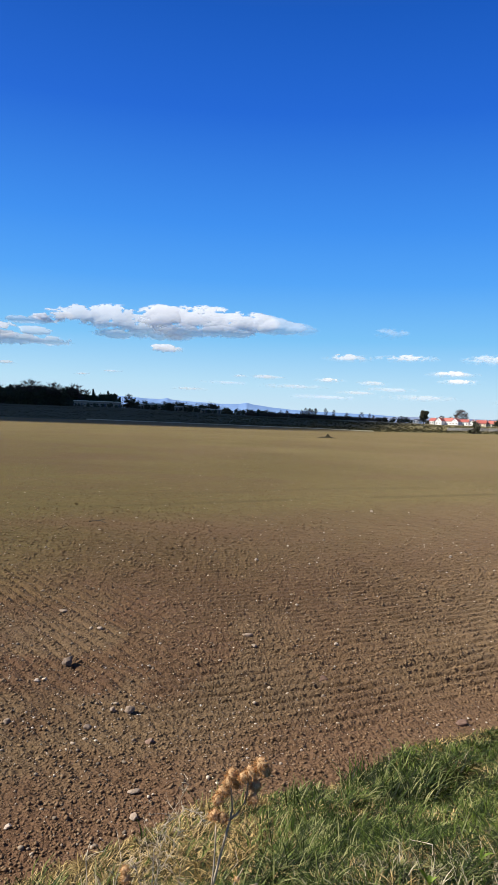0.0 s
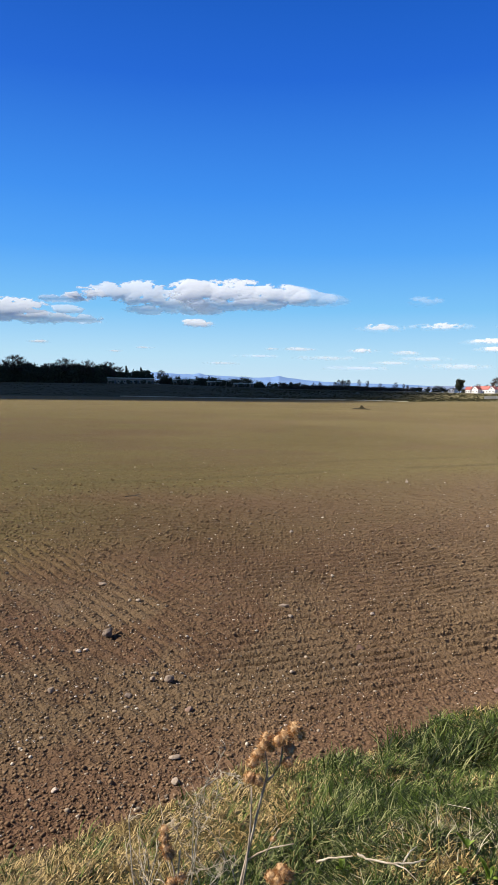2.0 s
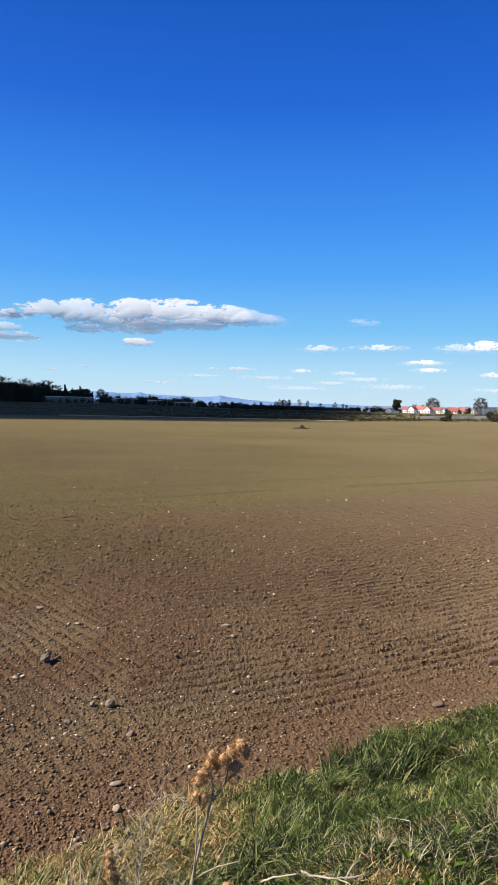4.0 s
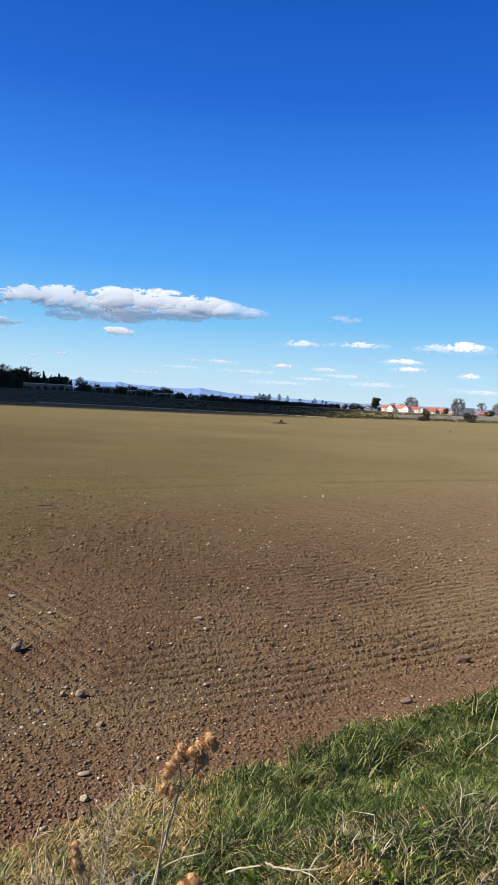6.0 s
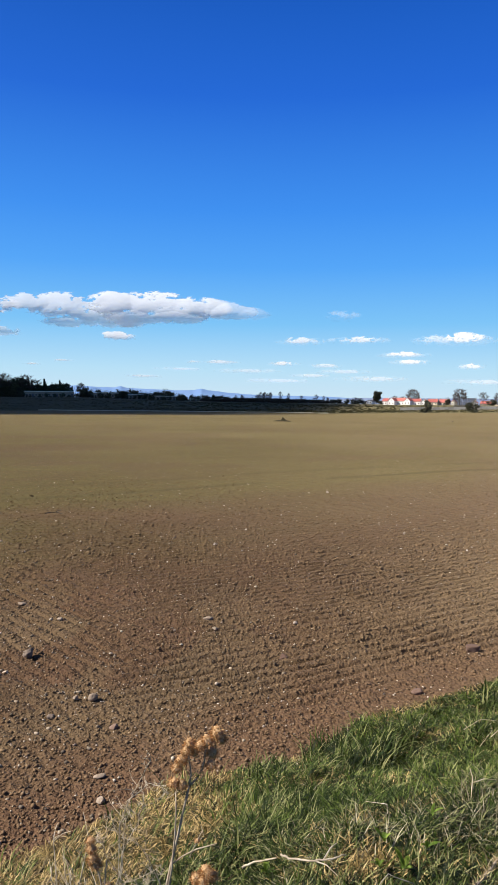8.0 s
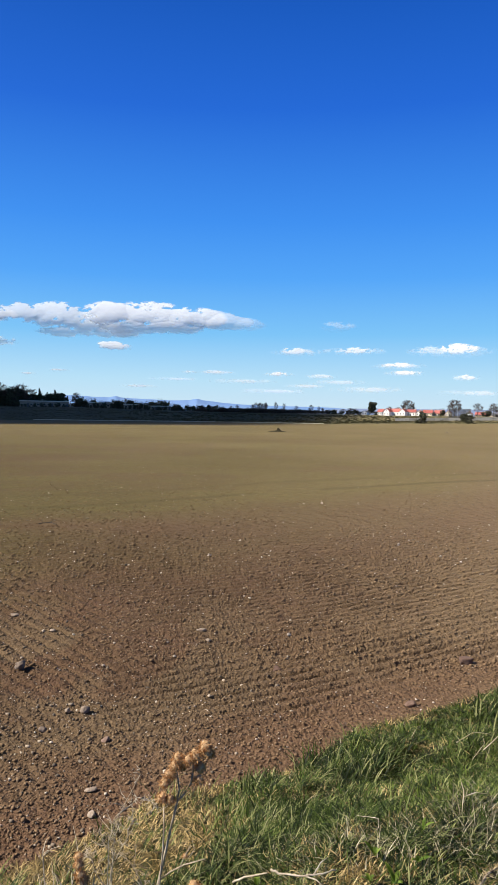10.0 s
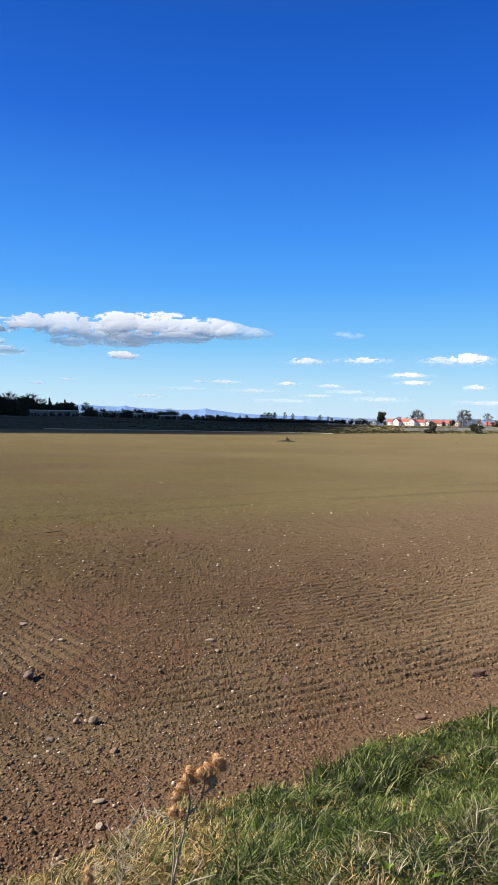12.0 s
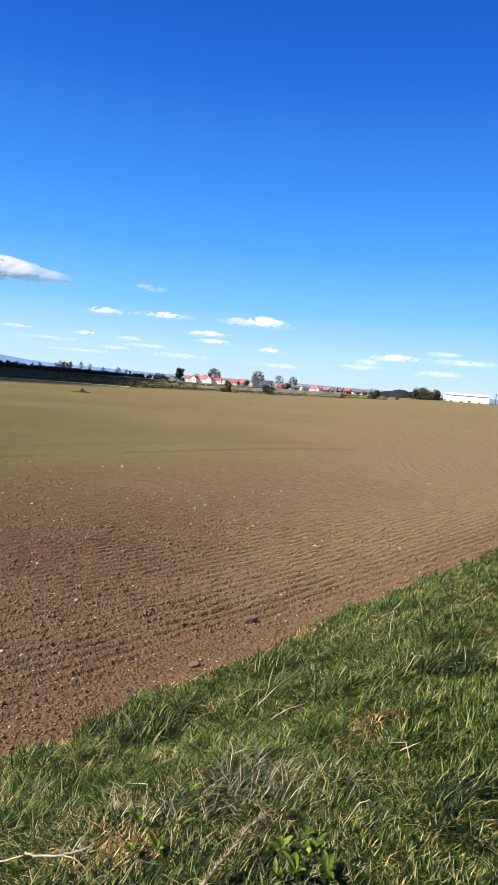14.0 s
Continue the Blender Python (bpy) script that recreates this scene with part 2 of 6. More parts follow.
M_DARK_HILL = material("wooded_hill", [(0.3, (0.012, 0.015, 0.021)), (0.6, (0.028, 0.031, 0.036))], 0.03, 1.0, 0.5, 0.3, spec=0.0, distance=2)
M_TRACK = material("pale_grass_margin", [(0.3, (0.16, 0.15, 0.08)), (0.6, (0.34, 0.31, 0.2))], 0.4, 0.95, 0.3, 6)

M_GLASS = bpy.data.materials.new("window_glass")
M_GLASS.use_nodes = True
_b = M_GLASS.node_tree.nodes["Principled BSDF"]
_b.inputs["Base Color"].default_value = (0.03, 0.035, 0.04, 1)
_b.inputs["Roughness"].default_value = 0.08

# ---- terrain ----
EYE = 2.085
ROW = 0.135             # spacing of the drill rows


def at(az, r):
    """A place at a bearing (degrees from +y towards +x) and distance from the standpoint; far bearings are eased towards the middle."""
    if r > 190:
        az = az - 0.3 - 0.008 * az
    return 0.14 + r * math.sin(radians(az)), 0.23 + r * math.cos(radians(az))


def rise(el, r):
    return EYE + r * np.tan(np.radians(el))


def verge_depth(x, y):
    """Metres behind the edge between field and verge."""
    return 0.575 * (x + 1.23) - 0.818 * (y - 2.78) + 0.10


def verge_wave(x, y):
    u = 0.818 * x + 0.575 * y
    return 0.16 * (vnoise(u * 1.1, 0 * u, 71) - 0.5) + 0.10 * (vnoise(u * 3.7, 0 * u, 72) - 0.5)


def row_coord(x, y):
    """Metres across the drill rows, which swing slightly towards the verge."""
    r = np.maximum(x, 0)
    return -0.469 * x + 0.883 * y + 0.25 * (vnoise(x * 0.25, y * 0.25, 31) - 0.5) - 0.030 * r * r / (1 + 0.16 * r)


def row_relief(x, y):
    """Drill rows of the seedbed: parallel rows, and a turned headland towards the lower left."""
    w = 0.25 * (vnoise(x * 0.25, y * 0.25, 31) - 0.5)
    q = row_coord(x, y) + 0.045 * (vnoise(x * 3.1, y * 3.1, 35) - 0.5)
    p = 0.045 * (vnoise(x * 3.1, y * 3.1, 36) - 0.5) + 0.74 * (x + 2) + 0.67 * (y - 6) + w
    head = smooth(-0.2, -1.6, x + 0.25 * (y - 6)) * smooth(10, 7.5, y)
    a = 0.6 - 1.6 * np.exp(-(np.sin(q * math.pi / ROW) / 0.5) ** 2) * (0.5 + 0.75 * smooth(0.25, 0.8, vnoise(x * 1.3, y * 1.3, 33)))
    b = 0.6 - 1.6 * np.exp(-(np.sin(p * math.pi / ROW) / 0.5) ** 2) * (0.3 + 0.75 * smooth(0.25, 0.8, vnoise(x * 1.2, y * 1.2, 34))) * (0.35 + 0.65 * smooth(4.0, 6.0, y))
    return a * (1 - head) + b * head


def land(x, y):
    """Height of the ground without clods."""
    dx, dy = x - 0.14, y - 0.23
    r = np.hypot(dx, dy) + 1e-6
    az = np.degrees(np.arctan2(dx, dy))
    e_edge = np.interp(az, [-40, -20, 7, 14, 19, 24.5, 30, 34, 40], [-1.12, -1.12, -1.12, -0.95, -0.86, -0.68, -0.45, -0.35, -0.33])
    e_land = np.interp(az, [-40, -27, -14, -9, -5, -2, 7, 12, 20, 25, 31, 40], [-0.07, -0.07, -0.07, -0.14, -0.23, -0.28, -0.30, -0.36, -0.34, -0.33, -0.30, -0.25])
    z_edge, z_land = rise(e_edge, 200.0), rise(e_land, 430.0)
    ahead = smooth(80, 50, np.abs(az))
    z = smooth(50, 200, r) * z_edge * ahead
    z = z + (smooth(200, 430, r) * (z_land - z_edge)) * ahead
    z = z + smooth(430, 900, r) * (rise(e_land, 900.0) - z_land) * ahead
    z = z - smooth(900, 2500, r) * 12.0
    z = z + 0.05 * (fbm(x * 0.12, y * 0.12, 3, 5) - 0.5) * smooth(6, 20, r)
    z = z + 1.2 * (fbm(x * 0.02, y * 0.02, 3, 6) - 0.5) * smooth(215, 260, r)
    s = verge_depth(x, y) + verge_wave(x, y)
    bank = np.interp(s, [-0.12, 0.0, 0.56, 1.23, 1.58, 2.1, 2.95, 6.0], [0.0, 0.02, 0.17, 0.48, 0.68, 0.75, 0.80, 0.80])
    bank = bank + smooth(0.0, 0.4, s) * (0.15 * (fbm(x * 2.2, y * 2.2, 3, 8) - 0.5) + 0.065 * (vnoise(x * 6, y * 6, 9) - 0.5) + 0.02 * (vnoise(x * 12, y * 12, 10) - 0.5))
    return z + bank


def field_amount(x, y):
    """1 on the tilled field, 0 off it."""
    r = np.hypot(x - 0.14, y - 0.23)
    s = verge_depth(x, y) + verge_wave(x, y)
    return smooth(0.06, -0.06, s) * smooth(203, 198, r + 3 * (vnoise(x * 0.1, y * 0.1, 41) - 0.5))


def ground_z(x, y):
    """Height of the ground with tilth, rows and clods."""
    x, y = np.asarray(x, float), np.asarray(y, float)
    f = field_amount(x, y)
    r = np.hypot(x - 0.14, y - 0.23)
    clod = (fbm(x * 5, y * 5, 2, 11) - 0.5) * 0.022 * smooth(26, 10, r)
    clod = clod + domes(x, y, 13.0, 160) * 0.15 * smooth(0.50, 0.62, vnoise(x * 2.1, y * 2.1, 21)) * smooth(22, 9, r)
    clod = clod + domes(x, y, 21.0, 140) * 0.25 * smooth(0.38, 0.52, vnoise(x * 3, y * 3, 19)) * smooth(20, 8, r) + domes(x, y, 40.0, 150) * 0.40 * smooth(13, 6, r)
    clod = clod + (vnoise(x * 70, y * 70, 14) - 0.5) * 0.007 * smooth(8, 4, r)
    tilth = clod * (0.6 + 0.8 * vnoise(x * 0.8, y * 0.8, 18)) + 0.018 * row_relief(x, y) * smooth(15, 7, r) * smooth(-0.1, -0.8, verge_depth(x, y))
    return land(x, y) + f * (tilth - 0.012)


def soil_values(X, Y):
    """What the soil is like at each place, for its material."""
    R = np.hypot(X - 0.14, Y - 0.23)
    q = row_coord(X, Y)
    head = smooth(-0.2, -1.6, X + 0.25 * (Y - 6)) * smooth(10, 7.5, Y)
    d = Y - (17.0 + 0.72 * X - 0.02 * X * np.abs(X)) + 0.5 * (vnoise(X * 0.3, Y * 0.1, 57) - 0.5)
    wheel = np.exp(-(d / 0.22) ** 2) + 0.5 * np.exp(-((d - 2.2) / 0.3) ** 2)
    wheel = wheel * smooth(0.3, 0.6, vnoise(X * 0.7, Y * 0.5, 58) + 0.15) * smooth(-9, -4, X) * smooth(16, 9, X)
    # paler rightwards: the soil's brightness away from the sun, put into its colour
    dry = smooth(-0.3, 0.55, X / (np.abs(Y) + 2.0) + 0.5 * (fbm(X * 0.15, Y * 0.15, 3, 55) - 0.5))
    # seedlings begin past the headland; bare reddish patches break them up
    start = np.interp(X, [-9, -6, -2.9, -2, -0.5, 1, 3.3, 6.4, 12], [4.2, 5.0, 6.8, 7.6, 8.4, 10.6, 13.2, 17.2, 24.0])
    e = Y - start + 1.6 * (fbm(X * 0.9, Y * 0.7, 4, 51) - 0.5)
    young = smooth(-1.1, 1.3, e) * (0.62 + 0.38 * smooth(0.3, 0.6, fbm(X * 0.25, Y * 0.25, 3, 53)))
    ripe = np.interp(X, [-4, -2, 0.3, 3.3, 6.4, 12], [12.6, 14.0, 16.4, 17.8, 20.0, 26.0])
    young = young * (1 - 0.62 * smooth(1.2, -2.6, Y - ripe + 2.0 * (fbm(X * 0.5, Y * 0.4, 3, 54) - 0.5)) * smooth(-4.5, -1.5, X))
    bare = np.exp(-(((X + 3.0 + 0.2 * (Y - 12.4)) / 2.4) ** 2 + ((Y - 12.4) / 0.9) ** 2))
    young = young * (1 - 0.5 * bare) * (1 - 0.35 * smooth(0.55, 0.7, fbm(X * 0.35 + 9, q * 0.5, 3, 52)))
    young = young * (1 - 0.45 * smooth(0.15, 0.55, X / (np.abs(Y) + 1)))
    young = young * (0.75 + 0.25 * smooth(10, 15, Y)) + 0.40 * np.exp(-((d - 0.5) / 2.4) ** 2) * smooth(11, 3, X)
    rim = smooth(-1.1, -0.25, verge_depth(X, Y)) * (0.6 + 0.4 * vnoise(X * 2, Y * 2, 61))
    dry = dry * (1 - 0.6 * rim)
    grey = smooth(0.52, 0.64, fbm(X * 1.1, Y * 1.1, 3, 59)) * smooth(9, 6, Y) * smooth(1.6, -0.6, X)
    return {"tilled": field_amount(X, Y), "seedlings": np.clip(young, 0, 1), "row_line": q, "row_fade": smooth(5, 9, R) * (1 - head) * smooth(70, 25, R),
            "row_shade": smooth(-0.1, -0.8, verge_depth(X, Y)) * (1 - head) * smooth(60, 20, R), "tramline": np.clip(wheel, 0, 1), "backscatter_tone": dry, "grey_soil": grey, "bare_soil": np.clip(bare * smooth(-1, 1, e) + rim, 0, 1)}


def set_values(me, values):
    for name, v in values.items():
        me.attributes.new(name, "FLOAT", "POINT").data.foreach_set("value", np.asarray(v, np.float32).ravel())


def build_ground():
    fine = np.arange(-30.5, 44.5, 0.10)
    coarse = np.arange(45.0, 329.0, 6.0)
    az = np.radians(np.concatenate([fine, coarse]))
    radii = [0.0001, 0.6, 0.9, 1.1] + [1.2 + 0.025 * k for k in range(48)]
    r = 2.4
    while r < 4900:
        radii.append(r)
        r += max(0.009, min(1.6 * r * r / (EYE * 1222), 0.06 * r))
    radii = np.array(radii)
    R, A = np.meshgrid(radii, az, indexing="ij")
    X, Y = 0.14 + R * np.sin(A), 0.23 + R * np.cos(A)
    Z = ground_z(X, Y)
    n, m = X.shape
    i, j = np.meshgrid(np.arange(n - 1), np.arange(m), indexing="ij")
    j2 = (j + 1) % m
    faces = np.stack([i * m + j, i * m + j2, (i + 1) * m + j2, (i + 1) * m + j], -1).reshape(-1, 4)
    me = mesh_from("ground", np.stack([X, Y, Z], -1).reshape(-1, 3), faces)
    shade(me)
    set_values(me, soil_values(X.ravel(), Y.ravel()))
    return me


def ground_material(name="field_and_land", loose=False):
    """Tilled soil, seedlings and turf; loose: crumbs of the same soil that differ from one another."""
    m = bpy.data.materials.new(name)
    m.use_nodes = True
    n, l = m.node_tree.nodes, m.node_tree.links
    bsdf = n["Principled BSDF"]
    bsdf.inputs["Roughness"].default_value = 0.97
    bsdf.inputs["Specular IOR Level"].default_value = 0.12
    coord = n.new("ShaderNodeTexCoord")

    def noise_at(scale, detail=5.0, stretch=None):
        node = n.new("ShaderNodeTexNoise")
        node.inputs["Scale"].default_value, node.inputs["Detail"].default_value = scale, detail
        src = coord.outputs["Object"]
        if stretch:
            mp = n.new("ShaderNodeMapping")
            mp.inputs["Rotation"].default_value, mp.inputs["Scale"].default_value = (0, 0, stretch[0]), stretch[1]
            l.new(src, mp.inputs["Vector"])
            src = mp.outputs[0]
        l.new(src, node.inputs["Vector"])
        return node.outputs["Fac"]

    def ramp(value, stops):
        cr = n.new("ShaderNodeValToRGB")
        els = cr.color_ramp.elements
        while len(els) < len(stops):
            els.new(0.5)
        for e, (p, c) in zip(els, stops):
            e.position, e.color = p, (*c, 1)
        l.new(value, cr.inputs[0])
        return cr.outputs[0]

    def mix(f, a, b):
        node = n.new("ShaderNodeMix")
        node.data_type = "RGBA"
        if isinstance(f, float):
            node.inputs[0].default_value = f
        else:
            l.new(f, node.inputs[0])
        l.new(a, node.inputs[6])
        l.new(b, node.inputs[7])
        return node.outputs[2]

    def maths(op, a, b):
        node = n.new("ShaderNodeMath")
        node.operation, node.use_clamp = op, True
        for k, v in enumerate((a, b)):
            if isinstance(v, float):
                node.inputs[k].default_value = v
            else:
                l.new(v, node.inputs[k])
        return node.outputs[0]

    def attribute(name):
        node = n.new("ShaderNodeAttribute")
        node.attribute_name = name
        return node.outputs["Fac"]

    grain, mid, patch = noise_at(55.0), noise_at(9.0), noise_at(1.1)
    soil = mix(0.45, ramp(grain, [(0.3, (0.066, 0.040, 0.024)), (0.5, (0.106, 0.066, 0.040)), (0.7, (0.165, 0.108, 0.069))]),
               ramp(mid, [(0.36, (0.066, 0.038, 0.023)), (0.6, (0.138, 0.088, 0.054))]))
    soil = mix(maths("MULTIPLY", ramp(patch, [(0.4, (0.000, 0.000, 0.000)), (0.62, (0.903, 0.866, 0.872))]), 0.6), soil, ramp(grain, [(0.3, (0.088, 0.048, 0.031)), (0.7, (0.155, 0.091, 0.061))]))
    soil = mix(maths("MULTIPLY", attribute("grey_soil"), 0.7), soil, ramp(grain, [(0.3, (0.105, 0.072, 0.044)), (0.7, (0.185, 0.137, 0.086))]))
    soil = mix(maths("MULTIPLY", attribute("bare_soil"), 0.7), soil, ramp(grain, [(0.3, (0.112, 0.061, 0.039)), (0.7, (0.195, 0.112, 0.074))]))
    # brightness seen away from the sun goes in as a paler soil colour
    soil = mix(attribute("backscatter_tone"), soil, ramp(grain, [(0.3, (0.192, 0.138, 0.084)), (0.7, (0.338, 0.250, 0.158))]))
    green = mix(0.5, ramp(noise_at(30.0), [(0.34, (0.080, 0.072, 0.024)), (0.62, (0.166, 0.143, 0.056))]),
                ramp(noise_at(7.0), [(0.34, (0.096, 0.080, 0.026)), (0.62, (0.182, 0.147, 0.056))]))
    pale = ramp(noise_at(26.0), [(0.3, (0.165, 0.138, 0.064)), (0.6, (0.290, 0.240, 0.120))])
    streak = noise_at(0.5, 4.0, (radians(-30), (0.25, 2.2, 1.0)))
    amount = maths("MULTIPLY", attribute("seedlings"), ramp(streak, [(0.3, (0.7, 0.7, 0.7)), (0.65, (1, 1, 1))]))
    soil = mix(amount, soil, mix(attribute("backscatter_tone"), green, pale))
    # seen at a flat angle, the young crop closes up far out
    out = n.new("ShaderNodeMapRange")
    out.inputs[1].default_value, out.inputs[2].default_value, out.inputs[4].default_value = 22.0, 60.0, 0.55
    place = n.new("ShaderNodeSeparateXYZ")
    l.new(coord.outputs["Object"], place.inputs[0])
    l.new(place.outputs["Y"], out.inputs[0])
    soil = mix(out.outputs[0], soil, ramp(noise_at(0.25), [(0.3, (0.150, 0.120, 0.052)), (0.7, (0.195, 0.155, 0.072))]))
    # furrow shade is put into the soil colour as darker lines, broken by crumbs
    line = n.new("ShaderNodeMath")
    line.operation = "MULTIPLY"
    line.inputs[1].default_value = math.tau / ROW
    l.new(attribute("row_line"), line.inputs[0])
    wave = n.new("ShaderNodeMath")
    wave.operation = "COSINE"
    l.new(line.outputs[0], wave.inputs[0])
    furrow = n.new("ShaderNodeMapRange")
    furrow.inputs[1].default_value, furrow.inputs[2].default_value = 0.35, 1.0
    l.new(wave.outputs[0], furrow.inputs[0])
    furrow_shade = maths("MULTIPLY", furrow.outputs[0], ramp(noise_at(3.5, 6.0), [(0.38, (0, 0, 0)), (0.62, (1, 1, 1))]))
    furrow_shade = maths("MULTIPLY", furrow_shade, attribute("row_shade"))
    soil = mix(maths("MULTIPLY", furrow_shade, 0.7), soil, ramp(grain, [(0.3, (0.055, 0.034, 0.017)), (0.7, (0.115, 0.075, 0.04))]))
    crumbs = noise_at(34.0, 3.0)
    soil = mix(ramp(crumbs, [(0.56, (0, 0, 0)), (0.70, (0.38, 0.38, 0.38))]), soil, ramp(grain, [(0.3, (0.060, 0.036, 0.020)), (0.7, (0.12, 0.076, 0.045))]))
    if loose:
        own = n.new("ShaderNodeNewGeometry")
        soil = mix(0.55, soil, mix(own.outputs["Random Per Island"], ramp(grain, [(0.3, (0.120, 0.078, 0.046)), (0.7, (0.180, 0.122, 0.076))]), ramp(grain, [(0.3, (0.250, 0.172, 0.108)), (0.7, (0.350, 0.255, 0.170))])))
    soil = mix(maths("MULTIPLY", attribute("tramline"), 0.4), soil, ramp(grain, [(0.3, (0.05, 0.046, 0.018)), (0.7, (0.10, 0.085, 0.035))]))
    # cloud shade is put into the far land: darker grass left, lit grass right
    shaded_grass = mix(0.5, ramp(noise_at(0.06), [(0.35, (0.034, 0.031, 0.010)), (0.65, (0.072, 0.060, 0.019))]),
                ramp(noise_at(0.7), [(0.3, (0.027, 0.027, 0.009)), (0.7, (0.068, 0.058, 0.020))]))
    sunlit_grass = mix(0.5, ramp(noise_at(0.06), [(0.35, (0.100, 0.084, 0.036)), (0.65, (0.175, 0.142, 0.066))]),
               ramp(noise_at(0.7), [(0.3, (0.085, 0.075, 0.032)), (0.7, (0.170, 0.142, 0.068))]))
    side = n.new("ShaderNodeMapRange")
    side.inputs[1].default_value, side.inputs[2].default_value = 20.0, 60.0
    l.new(place.outputs["X"], side.inputs[0])
    far_grass = mix(side.outputs[0], shaded_grass, sunlit_grass)
    # near turf is almost black: shade between the blades is put into its colour
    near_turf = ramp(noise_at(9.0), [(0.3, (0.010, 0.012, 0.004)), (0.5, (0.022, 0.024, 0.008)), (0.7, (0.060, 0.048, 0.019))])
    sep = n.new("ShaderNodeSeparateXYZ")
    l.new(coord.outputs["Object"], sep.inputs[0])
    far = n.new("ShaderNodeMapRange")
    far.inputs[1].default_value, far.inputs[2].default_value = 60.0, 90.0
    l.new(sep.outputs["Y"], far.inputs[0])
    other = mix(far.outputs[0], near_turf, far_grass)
    tint = n.new("ShaderNodeVectorMath")
    tint.operation = "MULTIPLY"
    tint.inputs[1].default_value = (0.785, 0.745, 0.66)
    l.new(soil, tint.inputs[0])
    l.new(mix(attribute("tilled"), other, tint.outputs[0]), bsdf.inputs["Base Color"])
    # crumbly grain, and the drill rows farther out
    rows = n.new("ShaderNodeMath")
    rows.operation = "MULTIPLY"
    l.new(wave.outputs[0], rows.inputs[0])
    l.new(attribute("row_fade"), rows.inputs[1])
    b0 = n.new("ShaderNodeBump")
    b0.inputs["Strength"].default_value, b0.inputs["Distance"].default_value = 1.0, -0.011
    l.new(rows.outputs[0], b0.inputs["Height"])
    # crumbs of soil, each rounded, between fine cracks
    chip = n.new("ShaderNodeTexVoronoi")
    chip.inputs["Scale"].default_value = 42.0
    warp = n.new("ShaderNodeTexNoise")
    warp.inputs["Scale"].default_value, warp.inputs["Detail"].default_value = 26.0, 3.0
    l.new(coord.outputs["Object"], warp.inputs["Vector"])
    bent = n.new("ShaderNodeMix")
    bent.data_type = "VECTOR"
    bent.inputs[0].default_value = 0.04
    l.new(coord.outputs["Object"], bent.inputs[4])
    l.new(warp.outputs["Color"], bent.inputs[5])
    l.new(bent.outputs[1], chip.inputs["Vector"])
    bc = n.new("ShaderNodeBump")
    bc.inputs["Strength"].default_value, bc.inputs["Distance"].default_value = 0.9, -0.016
    l.new(chip.outputs["Distance"], bc.inputs["Height"])
    l.new(b0.outputs[0], bc.inputs["Normal"])
    b1 = n.new("ShaderNodeBump")
    b1.inputs["Strength"].default_value, b1.inputs["Distance"].default_value = 1.0, 0.04
    l.new(noise_at(24.0, 6.0), b1.inputs["Height"])
    l.new(bc.outputs[0], b1.inputs["Normal"])
    b = n.new("ShaderNodeBump")
    b.inputs["Strength"].default_value, b.inputs["Distance"].default_value = 1.0, 0.003 if loose else 0.010
    l.new(noise_at(70.0, 6.0), b.inputs["Height"])
    if not loose:
        l.new(b1.outputs[0], b.inputs["Normal"])
    l.new(b.outputs[0], bsdf.inputs["Normal"])
    return m


ground_mesh = build_ground()
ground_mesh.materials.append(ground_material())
M_CRUMBS = ground_material("loose_soil", True)
tagged(new("ground", ground_mesh), "brown harrowed field with drill rows, grassy bank and rough land beyond", "ground", kind="structure")

# pale grass margin along the far edge of the field
bm = bmesh.new()
prev = None
for k in range(81):
    az = -17 + k * 0.3
    ring = []
    for r, up in ((199.5, 0.02), (200.6, 0.14), (203.2, 0.16), (204.4, 0.02)):
        x, y = at(az, r + 1.2 * math.sin(az * 0.7))
        ring.append(bm.verts.new((x, y, float(land(np.float64(x), np.float64(y))) + up + 0.06 * random.random())))
    if prev:
        for a in range(3):
            bm.faces.new((prev[a], ring[a], ring[a + 1], prev[a + 1]))
    prev = ring
tagged(part("field_margin", bm, M_TRACK), "pale dry grass strip along the field's far edge", "field margin", kind="structure")


# ---- sky and distance ----
def ridge(name, profile, r, base_el, mat, label, depth=500.0, rough=0.04):
    """A range of hills whose crest follows (bearing, elevation) pairs."""
    azs = np.arange(profile[0][0], profile[-1][0] + 1e-6, 0.12)
    el = np.interp(azs, [p[0] for p in profile], [p[1] for p in profile])
    el = el + rough * (fbm(azs * 1.3, azs * 0, 4, 61) - 0.5)
    azs = azs * 0.992 - 0.3
    rows = []
    for k, f in enumerate((0.0, 0.35, 0.7, 0.92, 1.0, 0.98, 0.9)):
        rr = r + depth * (k - 4) / 4
        hgt = rise(el, r) - rise(base_el, r)
        bump = 1 + (0.08 * (fbm(azs * 2.0, azs * 0 + k * 0.6, 3, 63) - 0.5) if k < 4 else 0)
        zz = rise(base_el, r) + hgt * f * bump
        rows.append(np.stack([0.14 + rr * np.sin(np.radians(azs)), 0.23 + rr * np.cos(np.radians(azs)), zz], -1))
    v = np.concatenate(rows)
    m = len(azs)
    f = [(k * m + j, k * m + j + 1, (k + 1) * m + j + 1, (k + 1) * m + j) for k in range(len(rows) - 1) for j in range(m - 1)]
    me = shade(mesh_from(name, v, f))
    me.materials.append(mat)
    return tagged(new(name, me), label, "hills", kind="structure")


